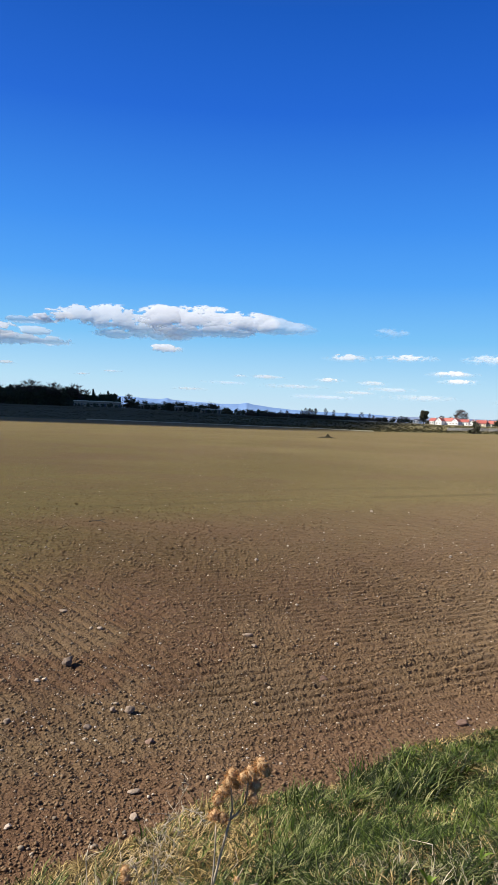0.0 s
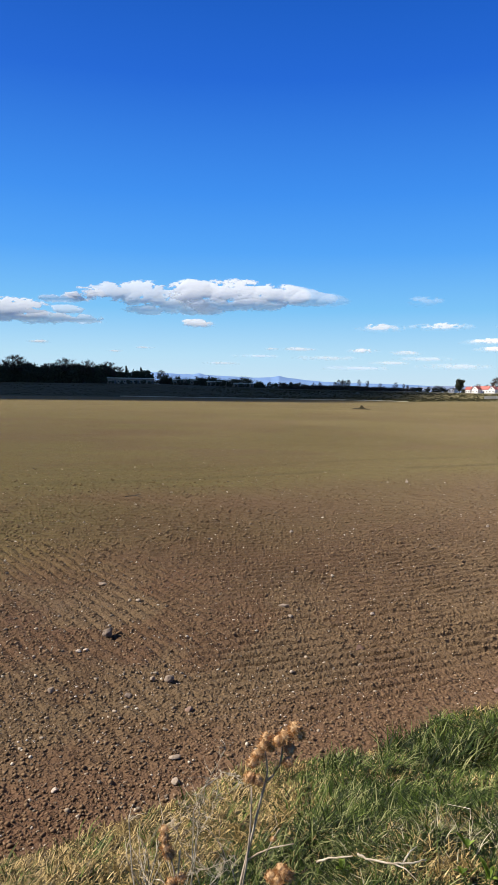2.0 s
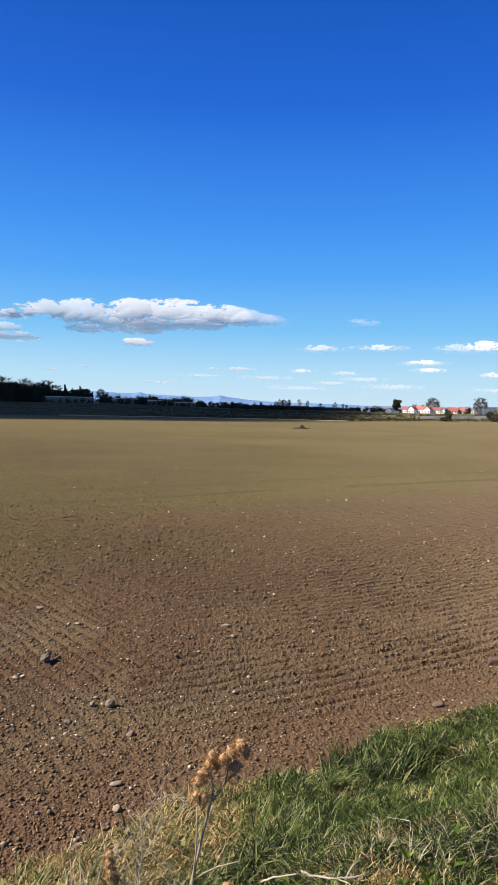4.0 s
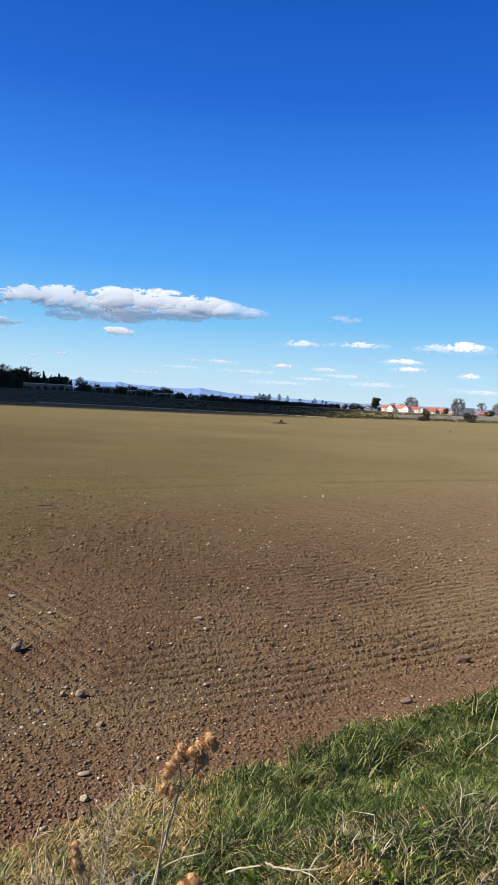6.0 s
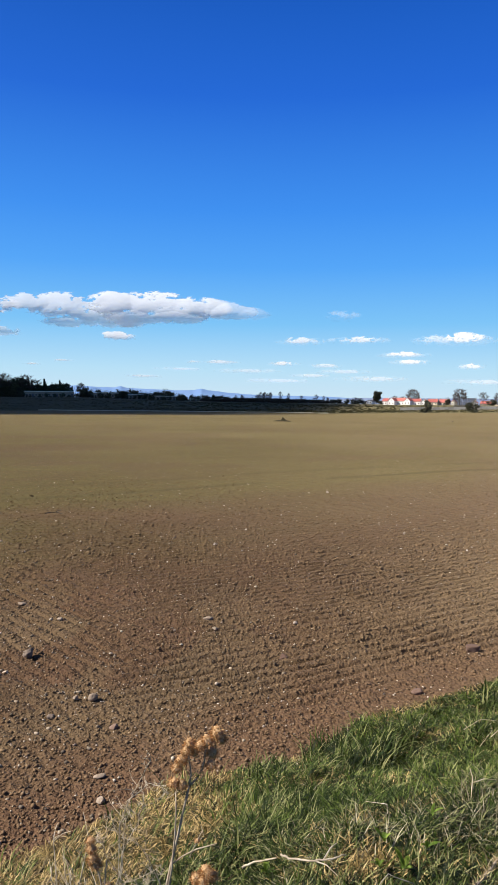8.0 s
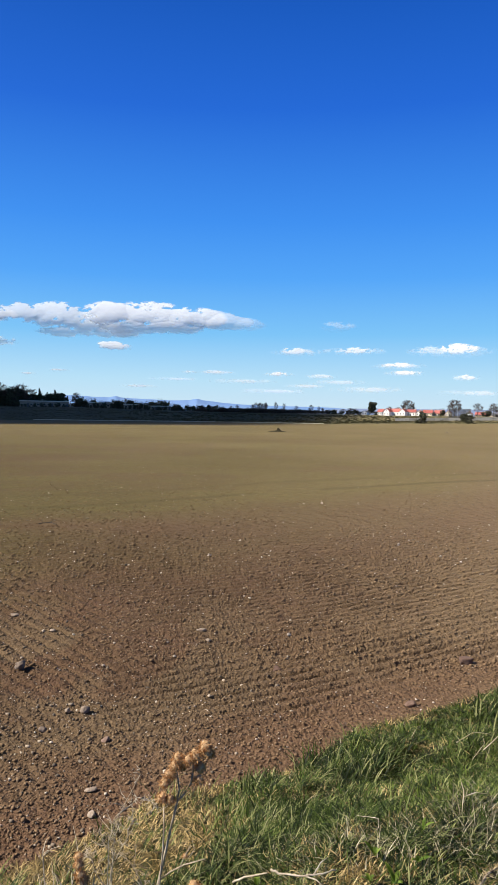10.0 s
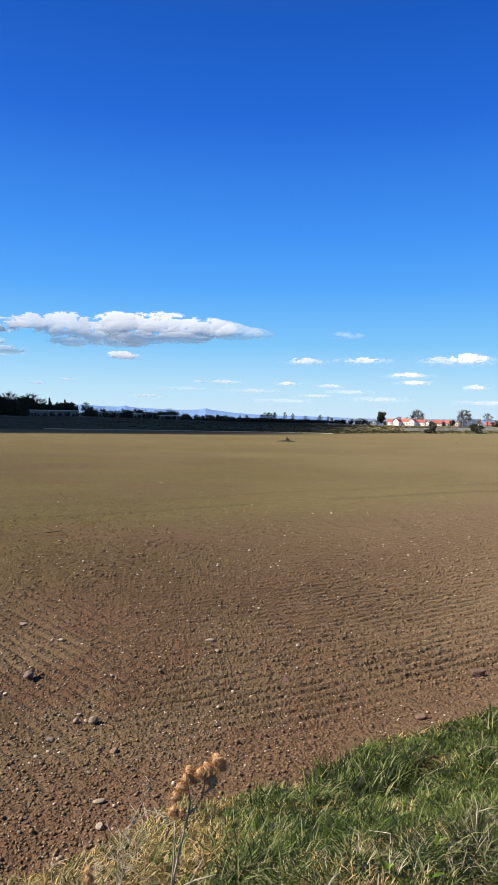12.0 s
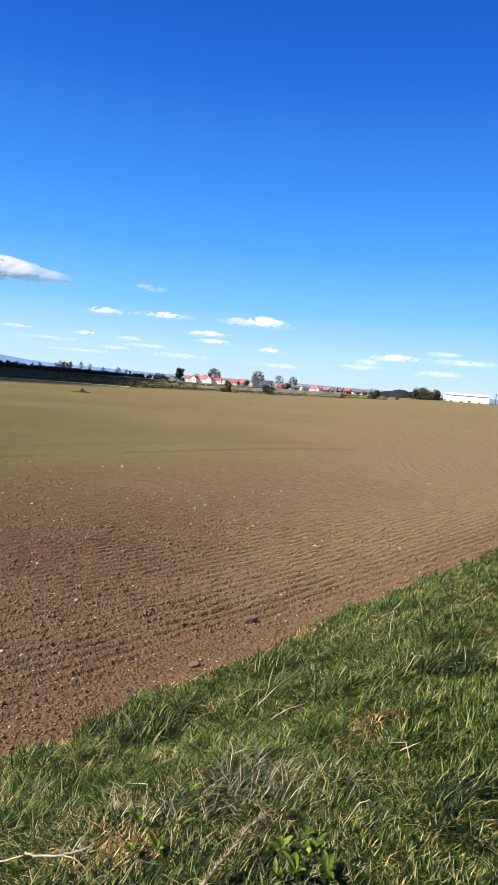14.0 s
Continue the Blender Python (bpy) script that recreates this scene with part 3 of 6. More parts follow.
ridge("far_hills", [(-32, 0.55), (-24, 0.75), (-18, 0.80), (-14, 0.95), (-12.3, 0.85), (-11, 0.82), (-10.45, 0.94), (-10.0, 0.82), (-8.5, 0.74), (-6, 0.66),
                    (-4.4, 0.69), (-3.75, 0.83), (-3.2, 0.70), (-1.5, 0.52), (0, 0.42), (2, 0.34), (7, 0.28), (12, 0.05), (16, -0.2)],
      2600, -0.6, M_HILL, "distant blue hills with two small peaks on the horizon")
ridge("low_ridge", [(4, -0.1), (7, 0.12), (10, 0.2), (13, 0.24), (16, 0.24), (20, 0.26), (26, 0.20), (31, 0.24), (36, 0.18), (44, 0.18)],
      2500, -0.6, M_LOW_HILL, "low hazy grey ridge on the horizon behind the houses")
ridge("wooded_hill", [(25.9, -0.1), (27.0, 0.00), (27.6, 0.08), (28.3, 0.22), (28.75, 0.26), (29.25, 0.42), (29.7, 0.36), (30.2, 0.20), (31.0, 0.14), (32.4, 0.02), (33.9, -0.1)],
      1500, -0.6, M_DARK_HILL, "dark wooded hill behind the houses", depth=200.0, rough=0.12)


def cloud_material():
    m = bpy.data.materials.new("cloud")
    m.use_nodes = True
    n, l = m.node_tree.nodes, m.node_tree.links
    n.remove(n["Principled BSDF"])
    diff, tran, clear = n.new("ShaderNodeBsdfDiffuse"), n.new("ShaderNodeBsdfTranslucent"), n.new("ShaderNodeBsdfTransparent")
    diff.inputs[0].default_value = (0.72, 0.75, 0.80, 1)
    tran.inputs[0].default_value = (0.78, 0.815, 0.88, 1)
    body, out = n.new("ShaderNodeMixShader"), n.new("ShaderNodeMixShader")
    body.inputs[0].default_value = 0.48
    att = n.new("ShaderNodeAttribute")
    att.attribute_name = "thickness"
    l.new(diff.outputs[0], body.inputs[1])
    l.new(tran.outputs[0], body.inputs[2])
    l.new(att.outputs["Fac"], out.inputs[0])
    l.new(clear.outputs[0], out.inputs[1])
    l.new(body.outputs[0], out.inputs[2])
    l.new(out.outputs[0], n["Material Output"].inputs[0])
    return m


M_CLOUD = cloud_material()


def cloud(lobes, seed, r=4000.0, label="small white cumulus cloud over a faint grey veil", crisp=1.0, fine=1.0, ragged=1.0, thick=0.34, slope=0.10):
    """A body of vapour from lobes (bearing, elevation, half width, half height, density): bright piled tops, a thin flat base."""
    a0, a1 = min(q[0] - 1.2 * q[2] for q in lobes), max(q[0] + 1.2 * q[2] for q in lobes)
    e0, e1 = min(q[1] - 1.3 * q[3] for q in lobes), max(q[1] + 1.4 * q[3] for q in lobes)
    step = max(0.055, (a1 - a0) / 340)
    A, E = np.meshgrid(np.arange(a0, a1, step), np.arange(e0, e1, step * 0.8), indexing="ij")
    k = 1.0 / fine
    billow = 1 - 2 * np.abs(fbm(A * 1.1 * k + seed, E * 1.9 * k, 4, seed, 0.55) - 0.5) * 2
    puff = 0.55 * (billow - 0.62) + 0.9 * (fbm(A * 0.7 * k + 3 * seed, E * 1.6 * k, 4, seed + 5, 0.55) - 0.5)
    body, dens = np.full_like(A, -1.0), np.zeros_like(A)
    for az, el, w, h, q in lobes:
        w, h, el = 1.12 * w, 1.15 * h, el + 0.06 * h
        base = np.where(E < el, 1.35, 1.0)
        d = 1 - ((A - az) / w) ** 2 - ((E - el) / h * base) ** 2
        body = np.maximum(body, d)
        dens = np.maximum(dens, q * smooth(-0.55, 0.25, d))
    mid = sum(q[1] * q[2] for q in lobes) / sum(q[2] for q in lobes)
    tall = max(q[3] for q in lobes)
    up = (E - mid) / tall
    D = body + ragged * puff * (1.0 - 0.35 * smooth(0.2, -0.8, up))
    alpha = smooth(-0.05, (0.62 - 0.30 * smooth(-0.3, 0.6, up)) / crisp, D) * dens * (0.62 + 0.38 * smooth(-0.9, 0.15, up))
    rim = smooth(a0, a0 + 3 * step, A) * smooth(a1, a1 - 3 * step, A) * smooth(e0, e0 + 3 * step, E) * smooth(e1, e1 - 3 * step, E)
    alpha = alpha * rim
    # the top leans back towards the light; the base hangs nearly level
    deg = r * math.pi / 180
    round_puff = fbm(A * 0.55 * k + 3 * seed, E * 1.1 * k, 2, seed + 5, 0.4) - 0.5
    T = np.sqrt(np.clip(body + 0.7 * round_puff + 0.22 * puff + 0.4, 0.02, 1.6)) * tall * thick * deg
    lean = deg * tall * (slope * (up + 1.0) + 0.55 * np.clip(up + 0.25, 0, 3) ** 2)
    rr = r + lean - T
    pos = lambda q: np.stack([0.14 + q * np.sin(np.radians(A)), 0.23 + q * np.cos(np.radians(A)), EYE + r * np.tan(np.radians(E))], -1).reshape(-1, 3)
    nx, nz = A.shape
    i, j = np.meshgrid(np.arange(nx - 1), np.arange(nz - 1), indexing="ij")
    f = np.stack([i * nz + j, (i + 1) * nz + j, (i + 1) * nz + j + 1, i * nz + j + 1], -1).reshape(-1, 4)
    f = f[alpha.ravel()[f].max(1) > 0]
    me = shade(mesh_from("cloud", np.concatenate([pos(rr), pos(r + lean + 0.5 * T + 2)]), np.concatenate([f, f[:, ::-1] + nx * nz])))
    attr = me.attributes.new("thickness", "FLOAT", "POINT")
    attr.data.foreach_set("value", np.concatenate([alpha.ravel(), alpha.ravel() * 0.3]).astype(np.float32))
    me.materials.append(M_CLOUD)
    return tagged(new("cloud", me), label, "cloud", "clouds over the field")


big = "long grey-white cumulus cloud with bright sunlit tops"
cloud(((-11.13, 7.37, 1.96, 1.21, 1), (-7.78, 7.44, 2.80, 1.31, 1), (-4.74, 7.29, 2.80, 1.03, 0.95), (-1.95, 7.08, 2.24, 0.75, 0.5), (-0.10, 6.93, 1.77, 0.56, 0.22),
       (-9.62, 6.39, 2.33, 0.84, 0.9), (-6.35, 6.62, 2.80, 0.70, 0.85)), 3, 4000.0, big, ragged=1.35)
cloud(((-19.94, 7.00, 1.49, 0.65, 1), (-21.92, 6.54, 1.49, 0.37, 0.5), (-17.25, 7.28, 2.57, 0.93, 0.8), (-15.42, 7.15, 2.33, 1.26, 0.85), (-13.34, 6.61, 2.33, 1.07, 0.85),
       (-14.25, 5.94, 2.33, 0.47, 0.85), (-11.01, 6.06, 2.10, 0.56, 0.8)), 8, 4160.0, big, ragged=1.35)
cloud(((-25.58, 5.57, 2.80, 1.03, 1), (-27.87, 5.17, 2.80, 0.93, 1), (-22.79, 4.99, 2.33, 0.56, 0.7), (-20.59, 4.97, 2.10, 0.42, 0.6), (-21.48, 5.77, 1.31, 0.42, 0.55),
       (-24.09, 4.96, 3.27, 0.56, 0.8), (-31.0, 5.0, 3.2, 0.9, 0.9)), 14, 4330.0, "broad pale cumulus cloud with a grey base", ragged=1.35)
cloud(((-11.05, 5.0, 1.05, 0.40, 0.95), (-10.6, 4.9, 1.2, 0.36, 0.5)), 5, 3900.0, crisp=0.7, fine=0.5, ragged=1.5, slope=0.5)
small = ((4.2, 4.87, 3.0, 0.8, 0.75), (9.0, 4.95, 3.6, 0.75, 0.8), (16.7, 5.0, 4.6, 1.2, 1.0), (12.6, 3.75, 3.1, 0.6, 1.0),
         (13.3, 3.15, 2.7, 0.5, 1.0), (2.9, 2.97, 2.0, 0.45, 0.9), (-2.4, 3.05, 2.4, 0.4, 0.7), (-4.7, 3.06, 0.9, 0.28, 0.6), (6.3, 2.83, 1.9, 0.45, 0.6),
         (5.1, 2.0, 2.6, 0.35, 0.5), (-23.6, 3.2, 1.4, 0.34, 0.8), (-17.6, 2.62, 1.0, 0.24, 0.7), (-15.2, 2.96, 1.3, 0.24, 0.6), (-8.8, 1.8, 2.2, 0.3, 0.5),
         (17.9, 2.8, 1.7, 0.6, 0.85), (28.4, 2.85, 3.4, 0.7, 1.0))
for k, (az, el, w, h, q) in enumerate(small):
    rnd = random.Random(60 + k)
    dx = rnd.uniform(-0.16, 0.16) * w
    cloud(((az, el - 0.14 * h, 0.66 * w, 0.50 * h, 0.24), (az + dx, el + 0.10 * h, 0.27 * w, 0.40 * h, q), (az - 0.9 * dx, el - 0.04 * h, 0.40 * w, 0.28 * h, 0.55 * q)),
          5 + k, 3100.0 + 45.0 * (k * 11 % 19), crisp=0.5, fine=0.5, ragged=1.6, slope=0.8)
cloud(((7.6, 6.8, 1.4, 0.5, 0.22),), 41, 3860.0, "faint wisp of pinkish cloud", 0.4, 0.6, 1.5)
for k, (az, el, w, h) in enumerate(((32.0, 3.35, 2.2, 0.45), (33.5, 2.75, 4.2, 0.6), (25.5, 1.9, 2.6, 0.5), (31.5, 1.75, 3.6, 0.5), (10.2, 1.7, 4.4, 0.5), (-0.2, 2.3, 4.0, 0.4), (7.7, 2.3, 3.6, 0.4),
                                    (18.6, 1.5, 4.2, 0.45), (26.0, 2.35, 1.8, 0.5), (2.3, 1.5, 4.6, 0.4), (-6.0, 2.4, 3.0, 0.3))):
    cloud(((az, el, 0.66 * w, 0.6 * h, 0.22), (az + 0.12 * w, el + 0.1 * h, 0.26 * w, 0.35 * h, 0.42)), 50 + k, 3000.0 - 25.0 * k, "thin white streak of cloud near the horizon", 0.45, 0.5, 1.6, slope=0.8)

# the cloud between the sun and the far side of the field, well outside the view
lift = 1200.0
shift = Vector((sun_dir.x, sun_dir.y, 0)) * (lift / sun_dir.z)
nu, nv = 90, 40
U, V = np.meshgrid(np.linspace(0, math.tau, nu, endpoint=False), np.linspace(-math.pi / 2, math.pi / 2, nv), indexing="ij")
ragged = 1 + 0.10 * (fbm(np.cos(U) * 2.2 + 5, np.sin(U) * 2.2 + 5, 4, 81) - 0.5)
cx, cy = -230.0 + shift.x, 396.0 + shift.y
sq = 1.0 / (np.abs(np.cos(U)) ** 7 + np.abs(np.sin(U)) ** 7) ** (1 / 7)
Y = cy + 344 * sq * ragged * np.cos(V) * np.sin(U)
X = cx + 290 * sq * ragged * np.cos(V) * np.cos(U) + 0.24 * (Y - cy)
Z = lift + np.where(V > 0, 70, 14) * np.sin(V) * (1 + 0.5 * (fbm(X * 0.02, Y * 0.02, 3, 83) - 0.5))
i, j = np.meshgrid(np.arange(nu), np.arange(nv - 1), indexing="ij")
i2 = (i + 1) % nu
f = np.stack([i * nv + j, i2 * nv + j, i2 * nv + j + 1, i * nv + j + 1], -1).reshape(-1, 4)
me = shade(mesh_from("cloud", np.stack([X, Y, Z], -1).reshape(-1, 3), f))
attr = me.attributes.new("thickness", "FLOAT", "POINT")
attr.data.foreach_set("value", (0.02 + 0.82 * smooth(1.0, 0.93, np.cos(V))).astype(np.float32).ravel())
me.materials.append(M_CLOUD)
tagged(new("cloud", me), "large cumulus cloud that shades the far side of the field", "cloud", "clouds over the field")


# ---- trees and shrubs ----
def put(az, r, turn=0.0, scale=(1, 1, 1), sink=0.1):
    """A pose on the land at a bearing and distance."""
    x, y = at(az, r)
    return pose(x, y, float(land(np.float64(x), np.float64(y))) - sink, 0, 0, turn) @ Matrix.Diagonal((*scale, 1))


def strips(name, centres, dirs, lengths, widths, mat, parent, label=""):
    """Many small flat leaves or twigs as one mesh."""
    rnd = np.random.RandomState(len(centres))
    d = dirs / np.linalg.norm(dirs, axis=1)[:, None]
    side = np.cross(d, rnd.normal(size=d.shape))
    side /= np.linalg.norm(side, axis=1)[:, None]
    a, b = d * lengths[:, None] / 2, side * widths[:, None] / 2
    v = np.stack([centres - a - b, centres - a + b, centres + a + b * 0.5, centres + a - b * 0.5], 1).reshape(-1, 3)
    me = mesh_from(name, v, np.arange(len(v)).reshape(-1, 4))
    me.materials.append(mat)
    ob = new(name, me)
    ob.parent = parent
    return tagged(ob, label)


def branch(bm, rnd, p, d, length, radius, level, tips, sides=4):
    """A limb that bends and forks; ends are gathered in tips."""
    pts, rad = [p.copy()], [radius]
    for k in range(3):
        d = (d + Vector((rnd.uniform(-1, 1), rnd.uniform(-1, 1), rnd.uniform(-0.4, 0.7))) * 0.22).normalized()
        pts.append(pts[-1] + d * length / 3)
        rad.append(radius * (1 - 0.22 * (k + 1)))
    tube(bm, pts, rad, sides)
    if level == 0:
        tips.append((pts[-1], d))
        tips.append((pts[2], d))
        return
    for k in range(rnd.choice((3, 3, 4))):
        q = pts[rnd.choice((2, 3, 3))]
        a = rnd.uniform(0, math.tau)
        nd = (d * rnd.uniform(0.5, 0.9) + Vector((math.cos(a), math.sin(a), rnd.uniform(0.0, 0.5))) * 0.75).normalized()
        branch(bm, rnd, q, nd, length * rnd.uniform(0.6, 0.8), radius * 0.55, level - 1, tips, max(3, sides - 1))


def bare_tree(seed, label, wide=1.0, trunk_part=0.28, dense=5):
    """A leafless tree, ten metres high before scaling."""
    rnd = random.Random(seed)
    root = empty("bare_tree", label=label, category="tree", group="trees round the field")
    bm, tips = bmesh.new(), []
    low = 10 * trunk_part
    lead = [Vector((0, 0, -0.3)), Vector((0, 0, 0.2)), Vector((0.1, 0, low)), Vector((-0.1, 0.1, 6.0)), Vector((0.1, 0, 8.6))]
    tube(bm, lead, [0.38, 0.28, 0.22, 0.13, 0.05], 7)
    count = 15
    for k in range(count):
        t = (k + rnd.uniform(0, 0.8)) / count
        z = low + (8.6 - low) * t
        a = k * 2.4 + rnd.uniform(-0.4, 0.4)
        out = wide * (0.5 + 0.6 * math.sin(math.pi * (0.12 + 0.75 * t)))
        d = Vector((math.cos(a) * out, math.sin(a) * out, 0.35 + 0.75 * t)).normalized()
        branch(bm, rnd, Vector((0, 0, z)), d, (1.1 + 1.6 * math.sin(math.pi * (0.2 + 0.7 * t))) * (0.6 + 0.4 * wide), 0.12 * (1.1 - 0.6 * t), 1, tips, 3)
    part("trunk", bm, M_BARK, root)
    rs = np.random.RandomState(seed)
    base = np.array([tuple(p) for p, d in tips for _ in range(dense)])
    dirs = np.array([tuple(d) for p, d in tips for _ in range(dense)]) * 0.8 + rs.normal(size=base.shape) * 0.6
    c = base + dirs * 0.45 + rs.normal(size=base.shape) * 0.15
    if dense > 9:
        # the rounded outline of a broad crown
        shell = rs.normal(size=(900, 3))
        shell /= np.linalg.norm(shell, axis=1)[:, None]
        shell = shell[shell[:, 2] > -0.35]
        c = np.concatenate([c, np.array((0, 0, 6.0)) + shell * np.array((3.5, 3.5, 3.3)) * rs.uniform(0.8, 1.0, (len(shell), 1))])
        dirs = np.concatenate([dirs, shell + 0.5 * rs.normal(size=shell.shape)])
    strips("crown", c, dirs, rs.uniform(0.7, 1.5, len(c)), rs.uniform(0.06, 0.14, len(c)), M_TWIG, root, "fine dark leafless twigs")
    top = max(9.3 if dense > 9 else 0.0, max(p.z for p, d in tips) + 0.4)
    return root, 10.0 / top


def leafy_tree(name, seed, label, mat, lumps, leaves=900, trunk_h=2.0, size=0.5, cat="tree", group="trees round the field"):
    """A trunk and a crown of many small leaves gathered in uneven lumps."""
    rnd, rs = random.Random(seed), np.random.RandomState(seed)
    root = empty(name, label=label, category=cat, group=group)
    bm = bmesh.new()
    tube(bm, [(0, 0, -0.3), (0.03, 0, trunk_h * 0.5), (0, 0.04, trunk_h + 1.0)], [0.3, 0.22, 0.12], 6)
    for x, y, z, a, b in lumps:
        tube(bm, [(0, 0, trunk_h * 0.7), (x * 0.5, y * 0.5, (trunk_h + z) * 0.5), (x, y, z)], [0.13, 0.09, 0.04], 4)
    part("trunk", bm, M_BARK, root)
    cs, ds = [], []
    per = leaves // len(lumps)
    for x, y, z, a, b in lumps:
        d = rs.normal(size=(per, 3))
        d /= np.linalg.norm(d, axis=1)[:, None]
        rr = rs.uniform(0.45, 1.08, per) ** 0.6 * (1 + 0.25 * np.sin(d[:, 0] * 5 + seed) * np.cos(d[:, 2] * 4))
        cs.append(np.array((x, y, z)) + d * rr[:, None] * np.array((a, a, b)))
        ds.append(d + rs.normal(size=d.shape))
    c, d = np.concatenate(cs), np.concatenate(ds)
    strips("crown", c, d, rs.uniform(0.5, 1.3, len(c)) * size, rs.uniform(0.4, 1.0, len(c)) * size, mat, root)
    return root


def lumps_round(seed, h, w, low, n=9):
    rnd = random.Random(seed)
    out = [(0, 0, (h + low) / 2, w * 0.7, (h - low) * 0.42)]
    for k in range(n):
        a, f = rnd.uniform(0, math.tau), rnd.uniform(0.3, 0.75)
        z = rnd.uniform(low + 0.15 * (h - low), h * 0.86)
        out.append((w * f * math.cos(a), w * f * math.sin(a), z, w * rnd.uniform(0.28, 0.5), (h - low) * rnd.uniform(0.12, 0.24)))
    return out


def lumps_cone(seed, h, w, low, n=8):
    rnd = random.Random(seed)
    return [(rnd.uniform(-0.12, 0.12) * w, rnd.uniform(-0.12, 0.12) * w, low + (h - low) * (k + 0.5) / n, w * (1.05 - 0.95 * k / n), (h - low) / n * 0.95) for k in range(n)]


# prototypes; each first one stands in the place itself, the rest are copies
bare = [bare_tree(s, lab, wd, tp, dn) for s, lab, wd, tp, dn in (
    (1, "leafless broad tree with a rounded twiggy crown", 1.1, 0.26, 10),
    (2, "leafless tree with spreading bare limbs", 0.85, 0.30, 8),
    (3, "slender leafless tree with upright twigs", 0.55, 0.34, 9))]
green = [leafy_tree("evergreen_tree", 11, "dark evergreen tree in a dense belt", M_EVERGREEN, lumps_round(11, 10, 3.2, 1.2), 620, 2.0, 0.85),
         leafy_tree("evergreen_tree", 12, "dark uneven evergreen tree beside rough grass", M_EVERGREEN, lumps_round(12, 10, 2.5, 0.8, 11), 620, 1.5, 0.85),
         leafy_tree("conifer", 13, "dark pointed conifer in a belt of trees", M_EVERGREEN, lumps_cone(13, 10, 1.9, 0.6), 760, 1.0, 0.7)]
green.append(leafy_tree("round_tree", 15, "dense rounded dark tree beside a white cottage", M_SHRUB, lumps_round(15, 10, 3.3, 1.6, 12), 2800, 2.4, 0.6))
shrubs = [leafy_tree("shrub", 21, "dark green rounded bush at the field's edge", M_SHRUB, lumps_round(21, 2.6, 1.3, 0.0, 8), 900, 0.2, 0.22, "bush", "bushes round the field"),
          leafy_tree("shrub", 22, "brownish uneven bush at the field's edge", M_SHRUB, lumps_round(22, 2.4, 1.6, 0.0, 9), 900, 0.2, 0.22, "bush", "bushes round the field"),
          leafy_tree("thicket", 23, "brown leafless thicket of fine twigs", M_THICKET, lumps_round(23, 2.4, 1.7, 0.0, 12), 1100, 0.2, 0.17, "bush", "thickets round the field")]
used = set()


def plant(proto, m, norm=1.0):
    """Places a prototype itself the first time, and copies of it later."""
    m = m @ Matrix.Diagonal((norm, norm, norm, 1))
    if proto.name in used:
        return copy_thing(proto, m)
    used.add(proto.name)
    proto.matrix_basis = m
    return proto


def stand_bare(k, az, r, height, width=1.0):
    ob, norm = bare[k]
    s = height / 10
    return plant(ob, put(az, r, random.uniform(0, 360), (s * width, s * width, s)), norm)


def stand_green(k, az, r, height, width=1.0):
    s = height / 10
    return plant(green[k], put(az, r, random.uniform(0, 360), (s * width, s * width, s)))


def stand_shrub(k, az, r, height, width=1.0):
    s = height / (2.6 if k == 0 else 2.4)
    return plant(shrubs[k], put(az, r, random.uniform(0, 360), (s * width, s * width, s), 0.05))


random.seed(5)
# the dark belt of trees beyond the field
for k in range(62):
    az = -31.2 + k * 0.275 + random.uniform(-0.1, 0.1)
    r = 452 + 10 * (k % 3) + random.uniform(-3, 3)
    low = 0.74 if az > -17.6 else 1.0
    stand_green(random.choice((0, 1, 0, 1, 2)), az, r, (random.uniform(7.9, 10.3) * low + 1.4), random.uniform(0.9, 1.25))
for az, h, k, w in ((-29.5, 11.5, 0, 1.1), (-28.1, 10.6, 1, 1.1), (-27.0, 11.0, 0, 1.2), (-25.3, 13.9, 0, 1.35), (-24.2, 11.2, 1, 1.1), (-22.6, 10.8, 1, 1.2), (-21.4, 12.6, 0, 1.35),
                    (-20.4, 11.0, 1, 1.1), (-19.6, 11.7, 0, 1.1), (-18.0, 11.3, 0, 1.1), (-17.2, 9.8, 1, 1.1), (-13.65, 7.2, 0, 0.9)):
    stand_bare(k, az, 448, h + 0.9, w)
stand_green(2, -18.85, 446, 11.8, 0.45)
stand_green(2, -16.5, 450, 11.8, 0.8)
stand_green(2, -15.3, 450, 11.0, 0.8)
stand_green(1, -13.2, 446, 6.6, 1.0)

for k in range(64):
    az = -31.3 + k * 0.27 + random.uniform(-0.1, 0.1)
    if not -18.3 < az < -14.1:
        stand_shrub(0, az, 446 + random.uniform(-3, 4), random.uniform(4.2, 6.4), random.uniform(0.8, 1.1))
for k in range(14):
    stand_shrub(k % 2, -18.2 + k * 0.31 + random.uniform(-0.1, 0.1), 423 + random.uniform(-2, 2), random.uniform(0.8, 1.8), random.uniform(0.8, 1.3))
for k in range(22):
    stand_shrub(k % 2, -12.8 + k * 0.36 + random.uniform(-0.15, 0.15), 421 + random.uniform(-2, 2), random.uniform(1.0, 2.3), random.uniform(0.8, 1.3))
# hedges and shrubs before the low buildings and along the rise
for k in range(46):
    az = -13.6 + k * 0.29 + random.uniform(-0.1, 0.1)
    stand_shrub(k % 2, az, 436 + random.uniform(-4, 6), random.uniform(2.4, 4.0) * (0.6 if az > -5 else 1.0), random.uniform(1.0, 1.7))
for az, h in ((-11.9, 3.2), (-10.3, 3.6), (-8.9, 3.0), (-8.0, 3.4), (-5.2, 3.9), (-4.6, 3.8), (-4.0, 3.4), (-2.7, 4.2)):
    stand_green(1, az, 423, h, 1.5)
